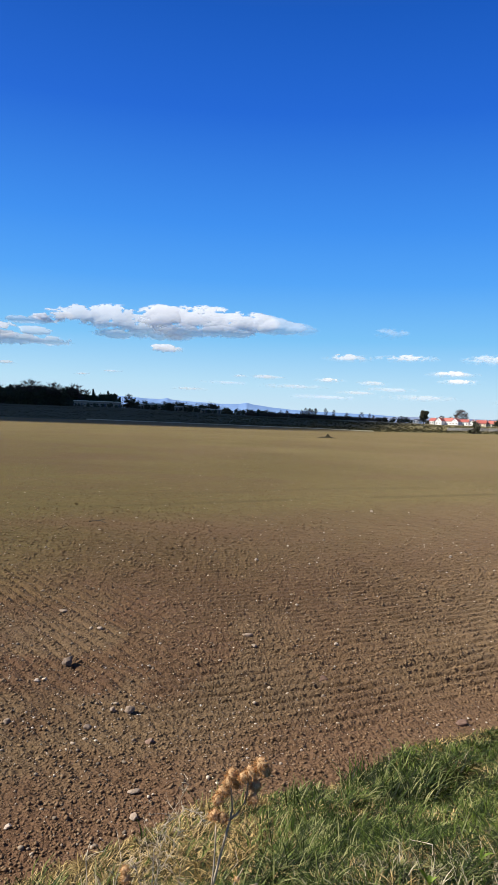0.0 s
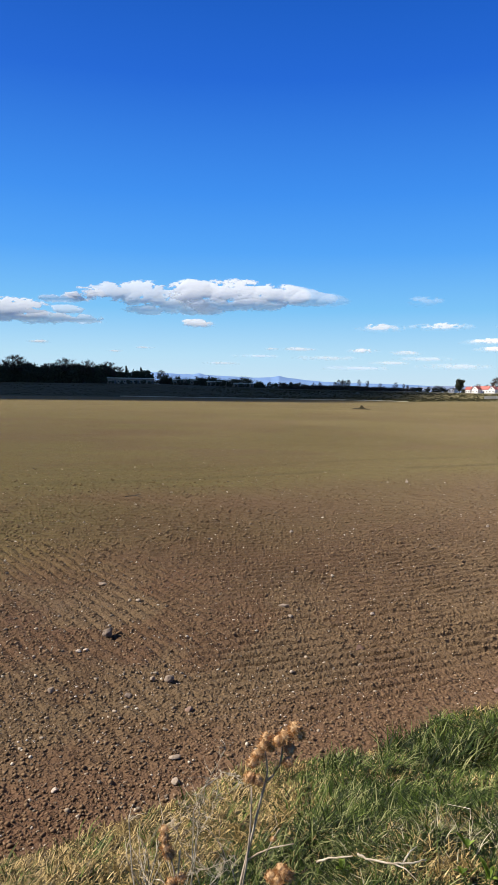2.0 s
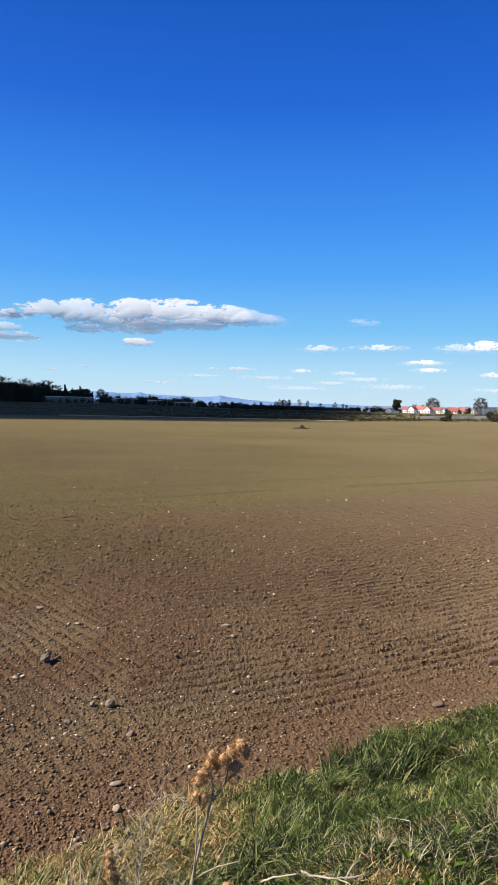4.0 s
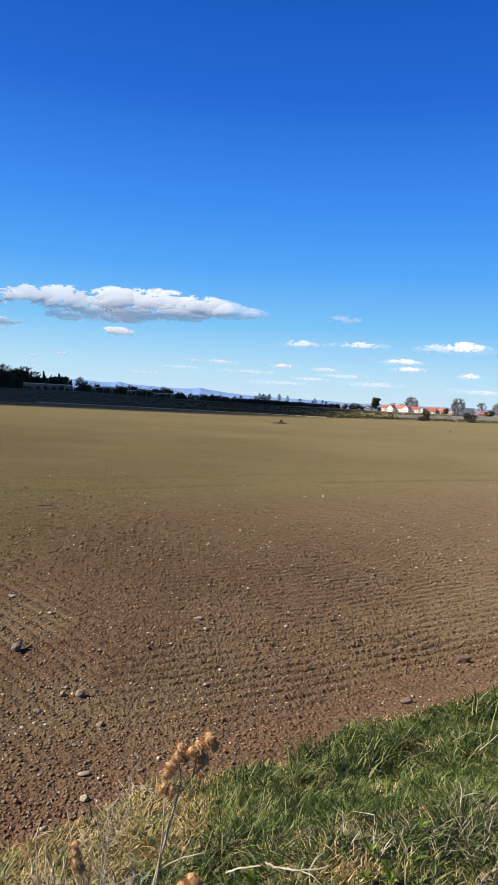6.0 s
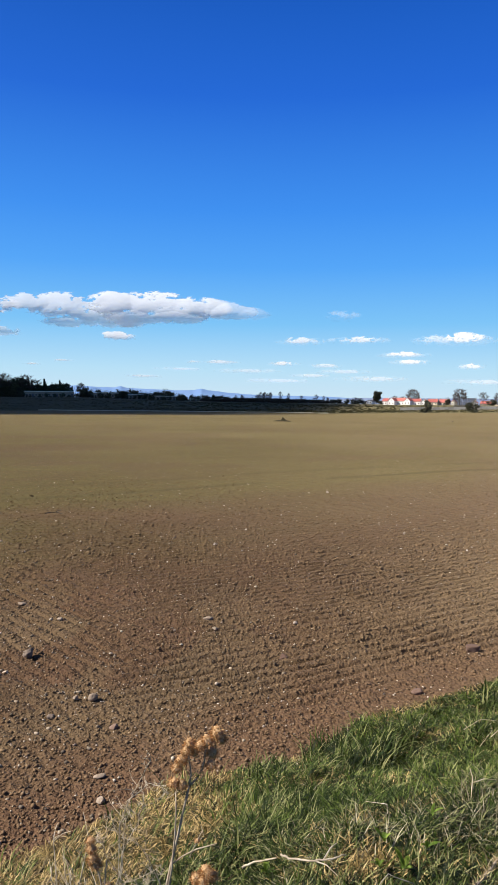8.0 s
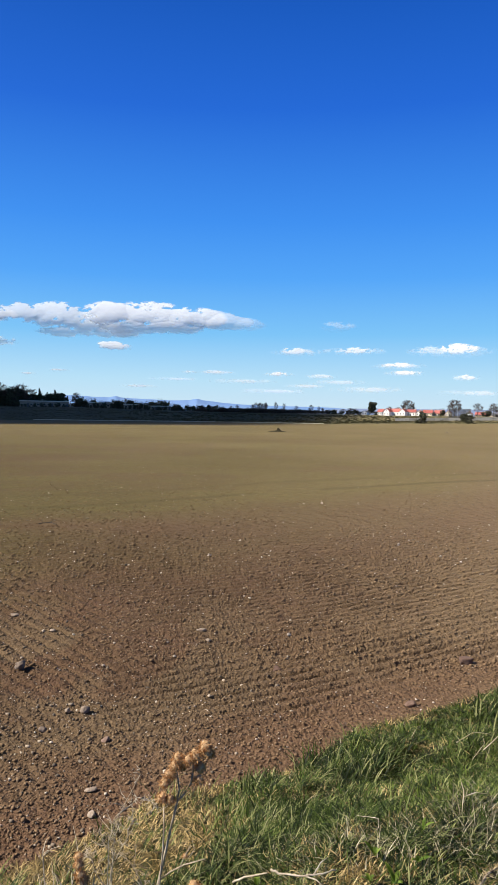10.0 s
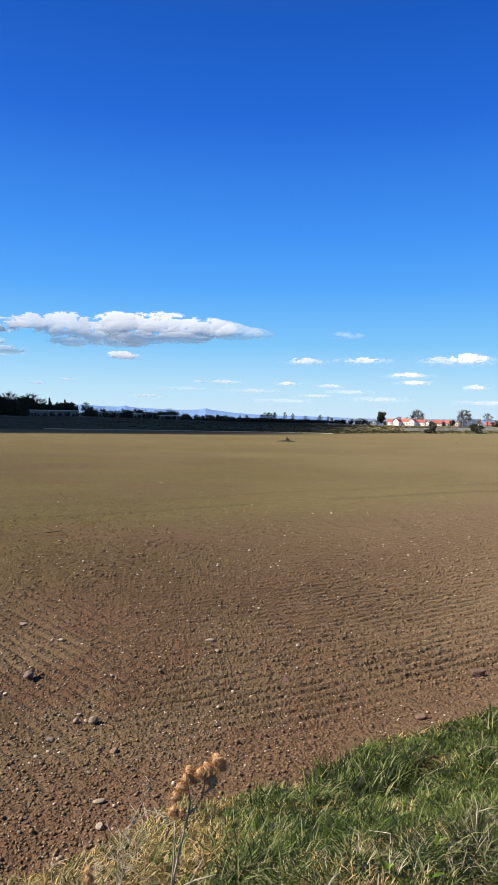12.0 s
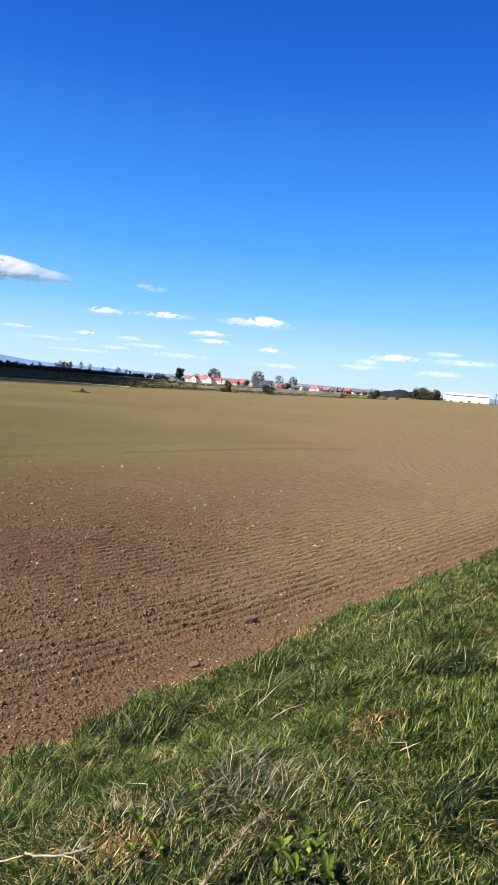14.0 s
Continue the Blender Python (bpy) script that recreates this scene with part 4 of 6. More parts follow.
# the bare wood at the middle of the rise, thin tops over a dense brown thicket
for k in range(115):
    az = -3.6 + k * 0.094 + random.uniform(-0.06, 0.06)
    h = np.interp(az, (-3.6, -1.5, 0.6, 1.6, 3.5, 5.2, 7.2), (3.6, 4.6, 5.4, 6.4, 6.0, 5.4, 3.8)) * random.uniform(0.75, 1.1)
    stand_bare(random.choice((1, 2, 2, 2, 2)), az, 428 + random.uniform(-6, 22), float(h), random.uniform(0.5, 0.8))
for k in range(90):
    az = -3.8 + k * 0.125 + random.uniform(-0.06, 0.06)
    h = np.interp(az, (-3.6, 0.6, 3.5, 7.4), (2.4, 3.9, 3.9, 2.2)) * random.uniform(0.75, 1.15)
    stand_shrub(2, az, 425 + random.uniform(-6, 16), float(h), random.uniform(1.0, 1.4))
# trees and shrubs round the houses
stand_green(3, 10.98, 600, 12.6, 1.0)
for az, h, k, w, r in ((8.6, 4.4, 1, 1.3, 560), (9.2, 5.2, 1, 1.4, 560), (9.6, 4.8, 1, 1.3, 570), (12.4, 9.2, 1, 1.0, 680), (13.15, 8.6, 1, 1.3, 680), (13.9, 14.2, 0, 1.15, 680), (17.55, 10.6, 0, 1.2, 520),
                       (19.35, 11.0, 1, 0.95, 600), (20.55, 10.2, 0, 0.95, 600), (16.1, 6.2, 1, 0.9, 640), (22.9, 5.0, 1, 1.2, 650), (8.0, 4.0, 2, 1.0, 560)):
    stand_bare(k, az, r, h, w)
for az, h, w in ((7.4, 2.6, 1.4), (7.9, 2.8, 1.4), (8.4, 2.4, 1.4), (9.0, 2.6, 1.3), (9.4, 3.0, 1.3), (9.9, 2.4, 1.2), (11.3, 2.6, 1.0), (15.0, 3.0, 0.8), (16.55, 4.2, 0.8),
                 (20.0, 3.2, 1.6), (20.9, 3.8, 1.5), (21.4, 3.2, 1.5), (23.3, 3.8, 1.6), (23.8, 3.4, 1.6), (24.4, 4.0, 1.7), (25.2, 4.4, 1.8), (25.9, 4.0, 1.8), (26.6, 4.2, 1.8), (27.5, 3.8, 1.7), (28.4, 3.6, 1.8), (29.6, 3.8, 1.7)):
    stand_shrub(2 if az > 20 else 0, az, 560 if az < 20 else 520, 0.8 * h, w)
# bushes on the field's edge
for az, h, k, w in ((14.93, 1.85, 0, 1.1), (18.63, 1.75, 0, 1.15), (24.8, 1.9, 2, 1.15), (27.28, 1.7, 0, 1.05), (29.26, 1.5, 2, 0.9), (7.5, 0.75, 1, 1.4), (12.9, 0.65, 1, 1.5)):
    stand_shrub(k, az, 203, h, w)
# thicket and shrubs before the white shed
for k in range(22):
    stand_shrub((0, 2, 2)[k % 3], 30.5 + k * 0.083 + random.uniform(-0.05, 0.05), 296 + random.uniform(-4, 6), random.uniform(2.0, 2.9), random.uniform(0.8, 1.1))
for az, h in ((30.75, 4.4), (31.05, 5.0), (31.35, 4.9), (31.6, 4.3), (31.95, 4.2), (32.3, 4.4), (32.6, 3.9)):
    stand_bare(2 if h < 4.4 else 1, az, 300, h, 0.95)
for az, h in ((32.5, 1.4), (33.0, 1.2)):
    stand_shrub(2, az, 300, h, 1.2)
for az, h in ((33.5, 1.1), (34.3, 0.9), (34.9, 1.4), (35.7, 1.0), (36.6, 1.1), (37.2, 1.4)):
    stand_shrub(2, az, 300, h, 1.0)
for az, h in ((36.75, 6.0), (37.25, 5.4), (37.9, 5.8)):
    stand_bare(2, az, 440, h, 1.0)

# tussocks of rough grass on the rise beyond the field
rs = np.random.RandomState(9)
n = 8600
az, rr = rs.uniform(-33, 28, n), rs.uniform(204, 380, n)
x, y = 0.14 + rr * np.sin(np.radians(az)), 0.23 + rr * np.cos(np.radians(az))
z = land(x, y)
h = rs.uniform(0.15, 0.5, n) * np.interp(az, (-14, -4, 10, 14, 28), (0.22, 0.5, 0.7, 0.5, 0.35))
w = rs.uniform(0.5, 1.6, n)
tri = []
for k in range(3):
    a = rs.uniform(0, math.tau, n)
    dx, dy = np.cos(a) * w / 2, np.sin(a) * w / 2
    tri.append(np.stack([np.stack([x - dx, y - dy, z - 0.05], -1), np.stack([x + dx, y + dy, z - 0.05], -1), np.stack([x + dx * 0.5, y + dy * 0.3, z + h], -1), np.stack([x - dx * 0.4, y - dy * 0.5, z + h * 0.8], -1)], 1))
v = np.concatenate(tri).reshape(-1, 3)
me = mesh_from("rough_grass", v, np.arange(len(v)).reshape(-1, 4))
me.materials.append(material("rough_tussocks", [(0.3, (0.034, 0.032, 0.011)), (0.5, (0.052, 0.046, 0.017)), (0.75, (0.092, 0.075, 0.032))], 0.05, 0.95, 0, island=0.35))
tagged(new("rough_grass", me), "tussocks of rough brown grass beyond the field", "grass", kind="stuff")


# ---- buildings ----
def window(parent, x, y, z, w, h, frame_mat=None):
    bm = bmesh.new()
    for x0, x1, z0, z1 in ((-w / 2, -w / 2 + 0.08, 0, h), (w / 2 - 0.08, w / 2, 0, h), (-w / 2, w / 2, 0, 0.08), (-w / 2, w / 2, h - 0.08, h)):
        box(bm, x + x0, y - 0.05, z + z0, x + x1, y + 0.05, z + z1)
    win = part("window", bm, frame_mat or M_RENDER, parent)
    bm = bmesh.new()
    box(bm, x - w / 2 + 0.08, y - 0.015, z + 0.08, x + w / 2 - 0.08, y + 0.015, z + h - 0.08)
    part("pane", bm, M_GLASS, win)


def house(az, r, w, d, eaves, ridge_h, turn=0.0, gable=False, wall=None, roof=None, label="white rendered house with a red tiled roof"):
    wall, roof = wall or M_RENDER, roof or M_RED_ROOF
    root = empty("house", put(az, r, -az - 1.7 * turn, sink=0.05), label=label, category="house", group="houses beyond the field")
    bm = bmesh.new()
    a, b = (w / 2, d / 2)
    if gable:
        prof = [(-a, 0), (a, 0), (a, eaves), (0, ridge_h), (-a, eaves)]
        f0 = [bm.verts.new((x, -b, z)) for x, z in prof]
        f1 = [bm.verts.new((x, b, z)) for x, z in prof]
    else:
        prof = [(-b, 0), (b, 0), (b, eaves), (0, ridge_h), (-b, eaves)]
        f0 = [bm.verts.new((a, y, z)) for y, z in prof]
        f1 = [bm.verts.new((-a, y, z)) for y, z in prof]
    bm.faces.new(f0)
    bm.faces.new(f1[::-1])
    for k in range(5):
        bm.faces.new((f0[k], f1[k], f1[(k + 1) % 5], f0[(k + 1) % 5]))
    bmesh.ops.recalc_face_normals(bm, faces=bm.faces)
    part("wall", bm, wall, root)
    bm = bmesh.new()
    half, length = (a, d / 2 + 0.25) if gable else (b, w / 2 + 0.25)
    slope = (ridge_h - eaves) / half
    for sgn in (-1, 1):
        corner = [(sgn * (half + 0.3), eaves - 0.3 * slope), (0, ridge_h)]
        ring = []
        for end in (-length, length):
            for off in (0.02, 0.2):
                for q, z in corner:
                    ring.append(bm.verts.new((q, end, z + off) if gable else (end, q, z + off)))
        for idx in ((0, 1, 3, 2), (4, 6, 7, 5), (0, 4, 5, 1), (2, 3, 7, 6), (0, 2, 6, 4), (1, 5, 7, 3)):
            bm.faces.new([ring[k] for k in idx])
    bmesh.ops.recalc_face_normals(bm, faces=bm.faces)
    roof_ob = part("roof", bm, roof, root)
    bm = bmesh.new()
    cx, cy = (0.3, b * 0.5) if gable else (a * 0.7, 0.1)
    box(bm, cx - 0.35, cy - 0.3, ridge_h - 0.38, cx + 0.35, cy + 0.3, ridge_h + 0.7)
    box(bm, cx - 0.42, cy - 0.37, ridge_h + 0.7, cx + 0.42, cy + 0.37, ridge_h + 0.82)
    part("chimney", bm, M_CREAM, roof_ob)
    n_win = max(2, int(w / 2.6))
    for k in range(n_win):
        x = -a + w * (k + 0.5) / n_win
        if k == n_win // 2 and n_win > 2:
            bm = bmesh.new()
            box(bm, x - 0.5, -b - 0.06, 0, x + 0.5, -b + 0.04, 2.0)
            part("door", bm, M_DOOR, root)
        else:
            window(root, x, -b - 0.03, 1.0, 1.1, 1.1)
    if gable and ridge_h - eaves > 1.6:
        window(root, 0, -b - 0.03, eaves + 0.1, 0.9, 0.9)
    return root


lab_red = "white rendered house with a red tiled roof"
house(10.5, 590, 5.2, 6, 2.4, 3.6, 18, True, label="small white gabled cottage beside a dark tree", roof=M_SLATE)
house(10.15, 592, 3.4, 4, 1.8, 2.8, 10, True, wall=M_CREAM, roof=M_SLATE, label="small cream outbuilding with a slate roof")
house(11.75, 622, 5.0, 7, 3.3, 5.6, 16, False, label=lab_red)
house(12.3, 620, 5.6, 8, 3.7, 6.3, 14, True, label="white gabled house with a red tiled roof")
house(12.95, 624, 8.0, 7, 3.5, 6.1, 12, False, label=lab_red)
house(13.55, 619, 5.4, 8, 3.5, 6.0, 12, True, label="white gabled house with a red tiled roof")
house(14.2, 624, 8.0, 7, 3.2, 5.4, 10, False, label=lab_red)
house(14.85, 618, 4.2, 6, 2.9, 4.8, 10, True, label="white gabled house with a red tiled roof")
house(15.5, 624, 8.6, 7, 2.7, 5.2, 8, False, wall=M_CREAM, label="cream house with a long red tiled roof")
house(16.4, 626, 8.6, 7, 2.7, 5.2, 8, False, wall=M_CREAM, label="cream house with a long red tiled roof")
house(17.15, 622, 4.4, 6, 3.2, 5.1, 8, True, wall=M_CREAM, label="cream gabled house with a red tiled roof")
house(18.7, 640, 5, 6, 2.9, 4.9, 10, True, label="white gabled house with a red tiled roof")
house(19.6, 640, 9, 7, 2.3, 4.3, 8, False, wall=M_BRICKWALL, label="brown house with a red tiled roof")
house(20.4, 650, 6, 7, 2.2, 4.0, 8, False, wall=M_CREAM, roof=M_SLATE, label="cream house with a dark slate roof")
house(21.6, 640, 8, 7, 2.2, 4.2, -20, False, wall=M_CREAM, roof=M_SLATE, label="cream house with a dark slate roof")
house(22.35, 630, 6, 8, 2.6, 4.8, 14, False, label=lab_red)
house(22.75, 628, 4, 7, 2.2, 3.7, 16, True, label="white gabled house with a red tiled roof")
far_slate, far_red = "small distant house with a dark slate roof", "small distant house with a red tiled roof"
for az, r, eaves, top, turn, wl_, rf in ((7.6, 640, 2.2, 3.8, 12, M_RENDER, M_SLATE), (21.05, 655, 2.4, 4.6, 16, M_BRICKWALL, M_SLATE), (23.4, 650, 2.6, 5.0, 12, M_BRICKWALL, M_RED_ROOF), (24.0, 640, 2.6, 5.2, 10, M_CREAM, M_SLATE),
                                         (24.55, 655, 2.8, 5.6, 20, M_BRICKWALL, M_SLATE), (25.1, 640, 2.6, 5.0, 8, M_BRICKWALL, M_RED_ROOF), (25.65, 650, 2.8, 5.5, 14, M_RENDER, M_SLATE), (26.2, 640, 2.6, 4.8, 12, M_CREAM, M_SLATE),
                                         (26.8, 650, 2.6, 5.0, 18, M_BRICKWALL, M_SLATE), (27.5, 645, 2.6, 4.6, 12, M_CREAM, M_SLATE)):
    house(az, r, 6, 7, eaves, top, turn, False, wall=wl_, roof=rf, label=far_red if rf is M_RED_ROOF else far_slate)


def low_block(az, r, w, h, label, wall=None, bays=7):
    """A long low building with a pale flat roof edge and a band of windows."""
    root = empty("low_building", put(az, r, -az, sink=0.05), label=label, category="building", group="low buildings by the trees")
    bm = bmesh.new()
    box(bm, -w / 2, -4, 0, w / 2, 4, h - 0.38)
    part("wall", bm, wall or M_BUFF, root)
    bm = bmesh.new()
    box(bm, -w / 2 - 0.3, -4.3, h - 0.38, w / 2 + 0.3, 4.3, h)
    bmesh.ops.bevel(bm, geom=bm.edges[:], offset=0.06, segments=1, affect="EDGES")
    part("roof", bm, M_FASCIA, root, "pale flat roof with a deep fascia")
    for k in range(bays):
        x = -w / 2 + w * (k + 0.5) / bays
        if k % 4 == 2:
            bm = bmesh.new()
            box(bm, x - 0.5, -4.06, 0, x + 0.5, -3.95, 2.1)
            part("door", bm, M_DOOR, root)
        else:
            window(root, x, -4.03, 0.9, w / bays * 0.55, 1.0, M_WOOD)
    return root


low_block(-17.14, 430, 13.2, 3.7, "long low buff building with a pale flat roof")
low_block(-15.22, 432, 15.4, 3.6, "long low buff building with a pale flat roof")
low_block(-11.63, 427, 14.4, 3.3, "low building with a flat roof behind shrubs")
low_block(-8.84, 428, 14.0, 3.1, "low building with a flat roof behind shrubs", bays=5)
low_block(-6.85, 428, 14.4, 2.6, "long low buff building with a bright roof edge")


def shed():
    root = empty("shed", put(34.63, 420, -34.63 + 8, sink=0.05), label="long white metal-clad farm shed with a shallow roof", category="shed")
    w, d, h = 24.6, 12.0, 4.6
    bm = bmesh.new()
    box(bm, -w / 2, -d / 2, 0, w / 2, d / 2, 1.2)
    part("plinth", bm, M_CREAM, root)
    bm = bmesh.new()
    n = 62
    prev = None
    for k in range(n + 1):
        x = -w / 2 + w * k / n
        y = -d / 2 - (0.05 if k % 2 else 0.0)
        pair = (bm.verts.new((x, y, 1.2)), bm.verts.new((x, y, h)))
        if prev:
            bm.faces.new((prev[0], pair[0], pair[1], prev[1]))
        prev = pair
    box(bm, -w / 2, -d / 2 + 0.02, 1.2, w / 2, d / 2, h)
    part("wall", bm, M_METAL, root, "white ribbed metal cladding")
    bm = bmesh.new()
    for sgn in (-1, 1):
        v = [bm.verts.new(p) for p in ((-w / 2 - 0.3, sgn * (d / 2 + 0.4), h - 0.02), (w / 2 + 0.3, sgn * (d / 2 + 0.4), h - 0.02), (w / 2 + 0.3, 0, h + 1.1), (-w / 2 - 0.3, 0, h + 1.1),
                                       (-w / 2 - 0.3, sgn * (d / 2 + 0.4), h + 0.13), (w / 2 + 0.3, sgn * (d / 2 + 0.4), h + 0.13), (w / 2 + 0.3, 0, h + 1.25), (-w / 2 - 0.3, 0, h + 1.25))]
        for idx in ((0, 1, 2, 3), (4, 7, 6, 5), (0, 4, 5, 1), (2, 6, 7, 3), (0, 3, 7, 4), (1, 5, 6, 2)):
            bm.faces.new([v[k] for k in idx])
    bmesh.ops.recalc_face_normals(bm, faces=bm.faces)
    part("roof", bm, M_METAL, root)
    for k in range(5):
        x = -w / 2 + 2.6 + k * 4.8
        bm = bmesh.new()
        box(bm, x - 1.3, -d / 2 - 0.12, 0, x + 1.3, -d / 2 - 0.06, 2.5)
        part("door", bm, M_METAL, root, "white roller door")


shed()


# ---- fences and poles ----
def board_fence(az0, az1, r, height, panels):
    root = empty("fence", put((az0 + az1) / 2, r), label="long weathered grey paling fence beyond the field", category="fence")
    inv = root.matrix_basis.inverted()
    pts = []
    for k in range(panels + 1):
        x, y = at(az0 + (az1 - az0) * k / panels, r)
        pts.append(inv @ Vector((x, y, float(land(np.float64(x), np.float64(y))))))
    for k, p in enumerate(pts):
        bm = bmesh.new()
        box(bm, p.x - 0.07, p.y - 0.07, p.z - 0.2, p.x + 0.07, p.y + 0.07, p.z + height + 0.1)
        part("post", bm, M_WOOD, root)
        if k == panels:
            break
        q = pts[k + 1]
        bm = bmesh.new()
        for z in (0.3, height - 0.25):
            tube(bm, [p + Vector((0, 0.05, z)), q + Vector((0, 0.05, z))], [0.05, 0.05], 4)
        part("rail", bm, M_WOOD, root)
        bm = bmesh.new()
        n = 15
        for j in range(n):
            c = p.lerp(q, (j + 0.5) / n)
            box(bm, c.x - 0.075, c.y - 0.02, c.z + 0.03, c.x + 0.075, c.y, c.z + height * random.uniform(0.95, 1.0))
        part("paling", bm, M_WOOD, root)


board_fence(12.9, 24.6, 262, 1.15, 22)


def mesh_fence(az0, az1, r, height, bays):
    root = empty("court_fence", put((az0 + az1) / 2, r), label="tall brownish-grey netting fence round a court", category="fence")
    inv = root.matrix_basis.inverted()
    pts = []
    for k in range(bays + 1):
        x, y = at(az0 + (az1 - az0) * k / bays, r)
        pts.append(inv @ Vector((x, y, float(land(np.float64(x), np.float64(y))))))
    for k, p in enumerate(pts):
        bm = bmesh.new()
        tube(bm, [p - Vector((0, 0, 0.2)), p + Vector((0, 0, height))], [0.07, 0.06], 6)
        part("post", bm, M_STEEL, root)
        if k == bays:
            break
        q = pts[k + 1]
        bm = bmesh.new()
        for j in range(14):
            c = p.lerp(q, (j + 0.5) / 14)
            tube(bm, [c + Vector((0, 0, 0.1)), c + Vector((0, 0, height - 0.05))], [0.06, 0.06], 3)
        for j in range(10):
            z = Vector((0, 0, 0.1 + (height - 0.15) * j / 9))
            tube(bm, [p + z, q + z], [0.05, 0.05], 3)
        part("wire_mesh", bm, M_NET, root)


mesh_fence(17.1, 18.85, 345, 4.3, 5)


def utility_pole(az, r, h):
    root = empty("utility_pole", put(az, r, -az), label="thin wooden utility pole with a crossarm", category="pole", group="utility poles")
    bm = bmesh.new()
    tube(bm, [(0, 0, -0.3), (0, 0, h)], [0.17, 0.12], 7)
    part("pole", bm, M_BARK, root)
    bm = bmesh.new()
    box(bm, -0.8, -0.05, h - 0.6, 0.8, 0.05, h - 0.45)
    part("crossarm", bm, M_BARK, root)


utility_pole(1.55, 418, 6.2)
utility_pole(1.95, 418, 5.2)
utility_pole(36.9, 330, 5.6)


# ---- earth heap in the field ----
def earth_heap():
    x0, y0 = 3.45, 68.0
    z0 = float(land(np.float64(x0), np.float64(y0)))
    n, m = 22, 44
    v, f = [], []
    for i in range(n + 1):
        for j in range(m):
            a, q = j * math.tau / m, i / n
            x, y = 0.95 * q * math.cos(a), 0.55 * q * math.sin(a)
            lip = x - 0.06
            z = 0.13 * (1 - q * q) ** 0.7 + 0.30 * math.exp(-((lip / (0.12 if lip < 0 else 0.22)) ** 2 + (y / 0.2) ** 2))
            z += 0.07 * float(fbm(np.float64(x * 6 + 9), np.float64(y * 6 + 9), 3, 91) - 0.5) * (1 - q)
            v.append((x0 + x, y0 + y, z0 - 0.02 + z))
    for i in range(n):
        for j in range(m):
            f.append((i * m + j, (i + 1) * m + j, (i + 1) * m + (j + 1) % m, i * m + (j + 1) % m))
    me = mesh_from("earth_heap", v, f)
    me.materials.append(M_DARK_EARTH)
    tagged(new("earth_heap", me), "small dark heap of earth in the middle of the field", "earth heap")


earth_heap()


# ---- stones and clods ----
def rock_mesh(name, seed, size, squash=0.7, stretch=1.0, cuts=2, jag=0.25):
    bm = bmesh.new()
    bmesh.ops.create_icosphere(bm, subdivisions=cuts, radius=1.0)
    rnd = random.Random(seed)
    cuts_at = [Vector((rnd.gauss(0, 1), rnd.gauss(0, 1), rnd.gauss(0, 0.8))).normalized() for k in range(9)] if jag > 0.3 else []
    for v in bm.verts:
        d = noise.noise(v.co * 1.3 + Vector((seed * 7.3, seed * 1.9, 0))) * jag * 1.6 + noise.noise(v.co * 3.1 + Vector((0, seed * 3.7, 2))) * jag * 0.5
        v.co = v.co * (1 + d)
        for c in cuts_at:
            over = v.co.dot(c) - 0.68
            if over > 0:
                v.co = v.co - c * over
        v.co = Vector((v.co.x * size * stretch, v.co.y * size, v.co.z * size * squash))
    me = bpy.data.meshes.new(name)
    bm.to_mesh(me)
    bm.free()
    return shade(me)


